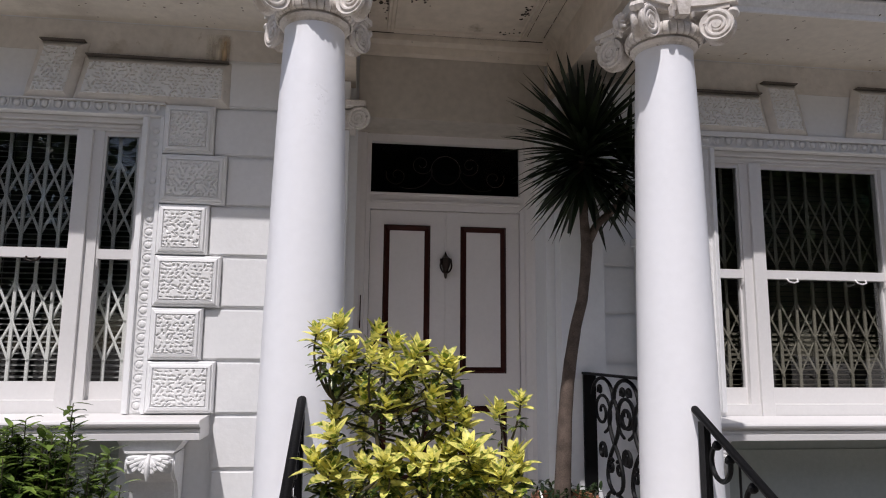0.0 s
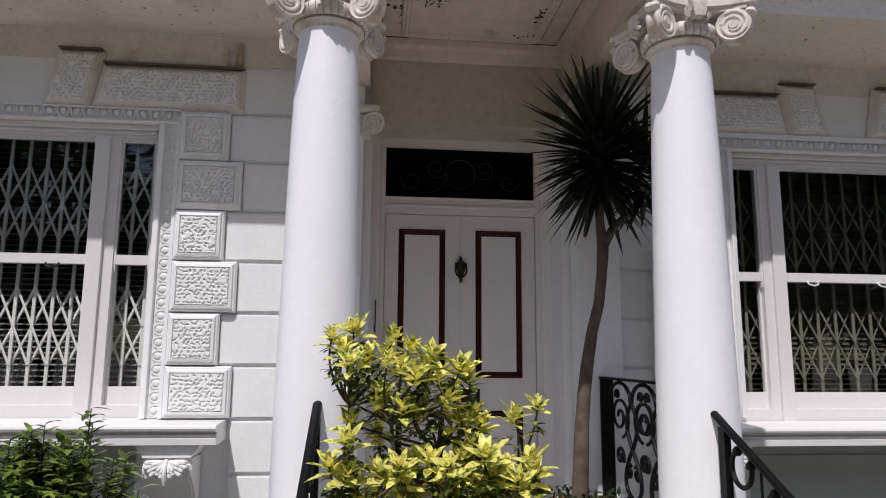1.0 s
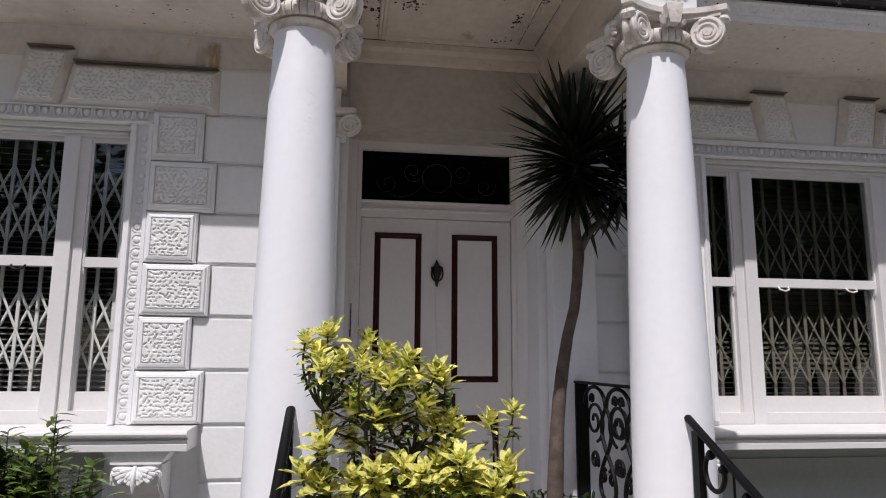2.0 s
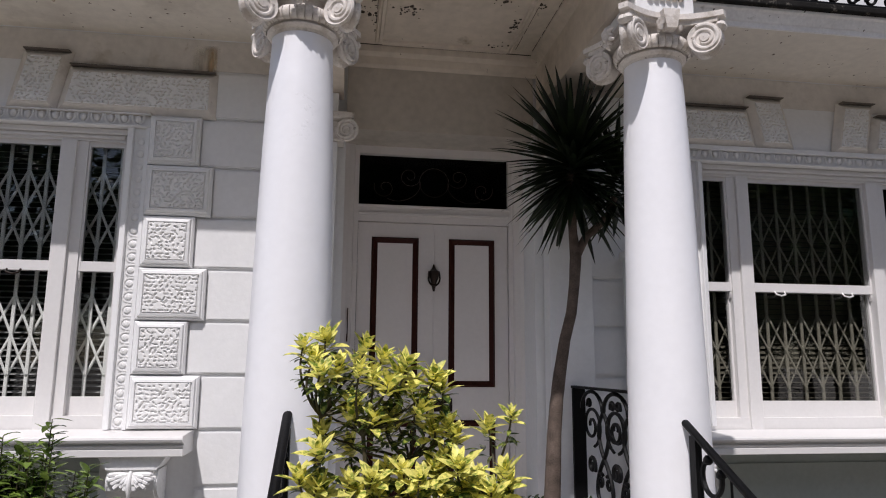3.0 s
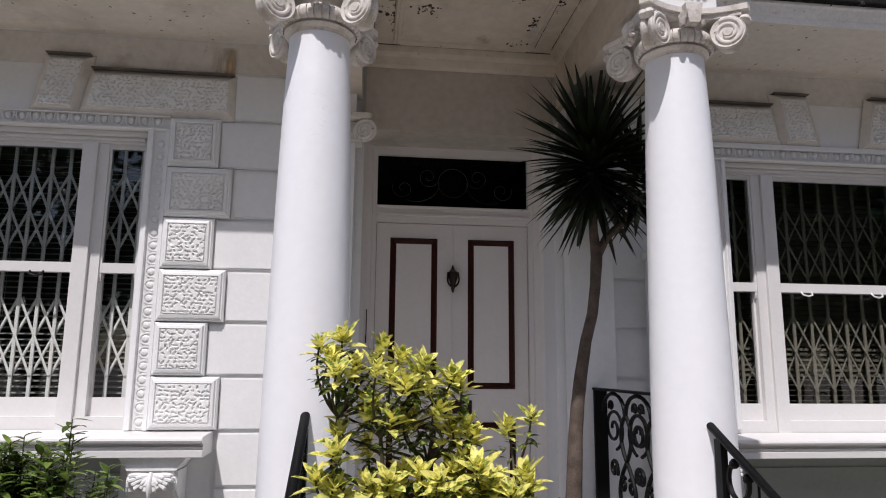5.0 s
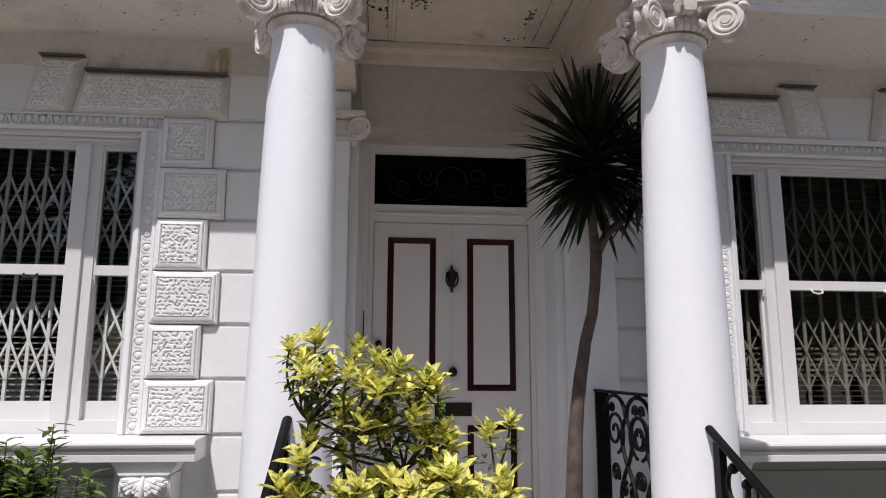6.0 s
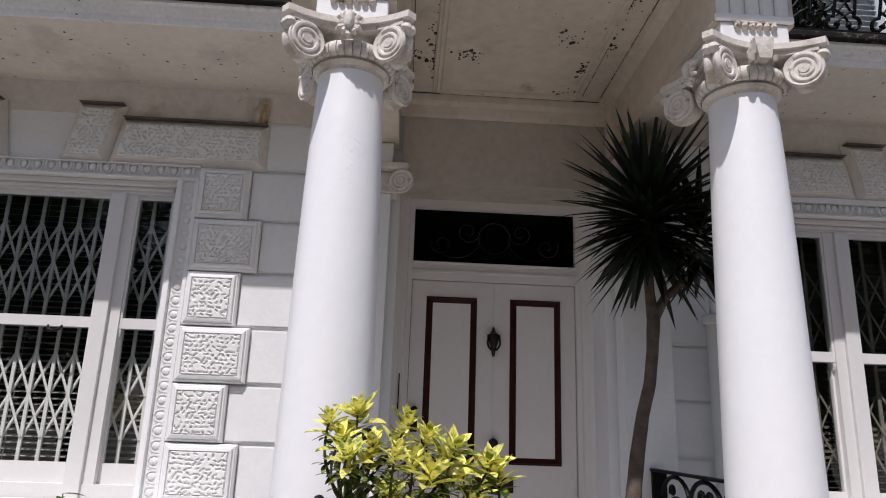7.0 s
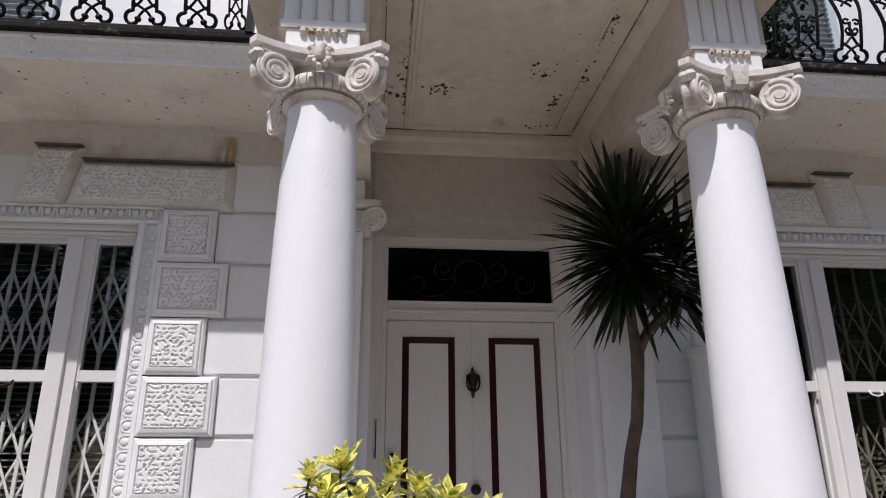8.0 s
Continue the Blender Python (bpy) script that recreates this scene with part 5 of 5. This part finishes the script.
def laurel():
    root = thing("spotted_laurel", (-0.45, 2.3, 0), "spotted laurel shrub with yellow-green variegated leaves beside the steps", "shrub")
    # few main stems fork below the crown; the tall shoots lean to one side, a lone sprig to the other
    forks = [(-0.76, 2.40, 1.56), (-0.62, 2.34, 1.50), (-0.46, 2.44, 1.40), (-0.20, 2.36, 1.26), (-0.72, 2.28, 1.20), (-0.40, 2.25, 1.12), (-0.52, 2.55, 1.05)]
    shoots = ((-0.82, 1.79), (-0.75, 1.81), (-0.76, 1.70), (-0.61, 1.79), (-0.70, 1.73), (-0.63, 1.71), (-0.55, 1.75), (-0.47, 1.73), (-0.38, 1.69), (-0.45, 1.66), (-0.53, 1.66),
              (-0.65, 1.60), (-0.75, 1.57), (-0.58, 1.55), (-0.51, 1.56), (-0.75, 1.50), (-0.76, 1.44), (-0.66, 1.47), (-0.42, 1.57), (-0.33, 1.53), (-0.19, 1.52), (-0.105, 1.56),
              (-0.53, 1.39), (-0.34, 1.42), (-0.42, 1.35), (-0.22, 1.36), (-0.13, 1.37), (-0.82, 1.36), (-0.65, 1.34),
              (-0.58, 1.35), (-0.48, 1.38), (-0.36, 1.36), (-0.29, 1.39), (-0.45, 1.30), (-0.33, 1.30), (-0.18, 1.30), (-0.55, 1.29), (-0.73, 1.30), (-0.25, 1.33))
    tips = []
    for k, (x, z) in enumerate(shoots):
        y = (2.38 if z > 1.45 else 2.27) + 0.12 * math.sin(k * 2.3)
        x, z = -0.69 + (x + 0.69) * y / 2.38 - 0.004, 1.73 + (z - 1.73) * y / 2.38
        z += 0.012
        tips.append((x, y, z))
        if k not in (2, 12, 15, 16, 20, 21):
            tips.append((x + rnd.uniform(-0.035, 0.06), y + rnd.uniform(-0.03, 0.13), z - rnd.uniform(0.02, 0.07)))
    for k in range(40):
        u, y = rnd.random(), rnd.uniform(2.1, 2.6)
        tips.append((-0.79 + 0.68 * u, y, rnd.uniform(0.78, 1.30)))
    young, old = bmesh.new(), bmesh.new()
    for x, y, z in forks:
        stem = bmesh.new()
        foot = Vector((-0.45 + 0.25 * (x + 0.45), 2.35 + 0.3 * (y - 2.35), 0.0))
        pts = bezier(tuple(foot), (foot.x - 0.03, foot.y, 0.45 * z), (x + 0.07 * math.sin(9 * x), y, 0.7 * z), (x, y, z), 10)
        tube(stem, pts, [0.011 - 0.004 * i / 10 for i in range(11)], 7)
        part("stem", stem, STEM, root, smooth=True)
    for x, y, z in tips:
        tip = Vector((x, y, z))
        f = Vector(min((q for q in forks if q[2] < z - 0.05), key=lambda q: (Vector(q) - tip).length, default=(-0.46, 2.38, 0.62)))
        bend = Vector((rnd.uniform(-0.03, 0.03), rnd.uniform(-0.03, 0.03), 0))
        pts = bezier(tuple(f), tuple(f.lerp(tip, 0.35) + bend * 2), tuple(Vector((x, y, z - 0.4 * (z - f.z))) + bend), tuple(tip), 8)
        twig = bmesh.new()
        tube(twig, pts, [0.0058 - 0.0026 * i / 8 for i in range(9)], 6)
        part("twig", twig, STEM, root, smooth=True)
        axis = Vector((0.55 * (x - f.x) + rnd.uniform(-0.38, 0.38), 0.5 * (y - 2.38) - 0.15 + rnd.uniform(-0.35, 0.25), 1.0))
        rosette(young, old, tip, axis, rnd.uniform(0.064, 0.090) * (0.8 if x > -0.14 else 1.0))
        for k in range(4):
            p = Vector(pts[rnd.randint(3, 6)])
            a = rnd.uniform(0, 6.28)
            ln = rnd.uniform(0.04, 0.065)
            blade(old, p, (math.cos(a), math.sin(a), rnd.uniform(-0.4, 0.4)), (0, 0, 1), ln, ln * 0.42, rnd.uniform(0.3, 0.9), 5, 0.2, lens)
    part("young_leaves", young, LAUREL_TOP, root, "bright yellow-green speckled leaves", smooth=True)
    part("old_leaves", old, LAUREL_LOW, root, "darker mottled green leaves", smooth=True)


def bush():
    root = thing("garden_bush", (-2.15, 3.5, 0), "dense dark green garden bush below the window sill", "bush")
    leaves = bmesh.new()
    tips = [(-2.02, 3.5, 1.47), (-2.0, 3.48, 1.40), (-2.28, 3.5, 1.37), (-1.84, 3.5, 1.24), (-1.76, 3.45, 1.10), (-2.45, 3.5, 1.28)]
    for k in range(210):
        a, r = rnd.uniform(0, 6.28), math.sqrt(rnd.random())
        x = -2.30 + 0.50 * r * math.cos(a)
        top = 1.39 - 0.20 * r * r - 0.20 * max(0, x + 2.05)
        tips.append((x, 3.55 + 0.40 * r * math.sin(a), rnd.uniform(top - 0.42, top)))
    for x, y, z in tips:
        foot = Vector((-2.2 + 0.3 * (x + 2.2), 3.55 + 0.3 * (y - 3.55), 0))
        pts = bezier(tuple(foot), (foot.x, foot.y, 0.4), (x, y, z - 0.35), (x, y, z), 8)
        stem = bmesh.new()
        tube(stem, pts, [0.009 - 0.0065 * i / 8 for i in range(9)], 5)
        part("stem", stem, STEM, root)
        for k in range(28):
            t = 1 - 0.36 * (k / 28)
            i = min(7, int(t * 8))
            p = Vector(pts[i]).lerp(Vector(pts[i + 1]), t * 8 - i)
            a = k * 2.39996 + rnd.uniform(-0.4, 0.4)
            blade(leaves, p, (math.cos(a), math.sin(a), rnd.uniform(0.0, 0.9)), (0, 0, 1), rnd.uniform(0.070, 0.105), rnd.uniform(0.036, 0.050), rnd.uniform(0.1, 0.9), 5, 0.25, lens)
    part("leaves", leaves, BUSH_LEAF, root, smooth=True)


def street_tree():
    """A broad leafy tree, built once and copied along the street."""
    h = 9.0
    root = thing("street_tree", (0, 0, 0), "broad leafy street tree over the road", "tree", "street trees")
    tb = bmesh.new()
    tube(tb, [(0, 0, 0), (0.05, 0, 1.5), (0, 0.1, h * 0.5), (0, 0, h * 0.8)], [0.22, 0.18, 0.14, 0.05], 10)
    ends = []
    for k in range(20):
        a = k * 2.4
        reach = 2.9 * math.sqrt((k + 1) / 20)
        e = Vector((reach * math.cos(a), reach * math.sin(a), h * rnd.uniform(0.30, 1.0)))
        ends.append(e)
        tube(tb, [(0, 0, h * rnd.uniform(0.25, 0.6)), tuple(Vector((0, 0, h * 0.55)).lerp(e, 0.5)), tuple(e)], [0.08, 0.05, 0.02], 6)
    part("trunk", tb, BARK, root)
    cb = bmesh.new()
    for e in ends:
        for k in range(240):
            v = Vector((rnd.gauss(0, 1), rnd.gauss(0, 1), rnd.gauss(0, 0.8)))
            blade(cb, e + v * 0.62, (rnd.uniform(-1, 1), rnd.uniform(-1, 1), rnd.uniform(-1, 1)), (0, 0, 1), 0.34, 0.24, 0.5, 2)
    part("crown", cb, TREE_LEAF, root)
    return root


def balcony_plant():
    root = thing("balcony_plant", (1.97, 4.55, CEIL + 0.175), "dark leafy potted plant on the balcony", "plant")
    z0 = CEIL + 0.174
    pb = bmesh.new()
    lathe(pb, [(0.12, z0), (0.16, z0 + 0.2), (0.17, z0 + 0.24), (0.14, z0 + 0.24)], 24, (1.97, 4.55, 0))
    part("pot", pb, TERRACOTTA, root, smooth=True)
    lb = bmesh.new()
    for k in range(1900):
        v = Vector((rnd.gauss(0, 0.10), rnd.gauss(0, 0.14), rnd.gauss(0, 0.27)))
        v.z = abs(v.z + 0.34) - 0.34
        blade(lb, Vector((1.96, 4.5, z0 + 0.44)) + v, (rnd.uniform(-1, 1), rnd.uniform(-1, 1), rnd.uniform(0.1, 1)), (0, 0, 1), rnd.uniform(0.05, 0.085), 0.034, 0.3, 3)
    part("foliage", lb, IVY_LEAF, root)


cordyline()
laurel()
balcony_plant()
bush()
tree = street_tree()
tree.matrix_basis = pose(-9.5, -9.5, 0)
# Several copies at +x are unseen extras that block sky from window_2's glass.
for x, y, turn in ((-5.0, -10.5, 70), (-0.5, -9.5, 140), (4.0, -10.5, 230), (8.5, -9.5, 310), (13.0, -10.5, 20), (10.6, -9.0, 250), (6.3, -10.6, 15), (12.6, -11.8, 75), (14.6, -9.2, 130), (17.5, -10.5, 220), (10.8, -13.0, 100), (15.8, -12.5, 160), (6.2, -13.5, 40), (-14.0, -10.5, 200)):
    copy_thing(tree, pose(x, y, 0, 0, 0, turn))
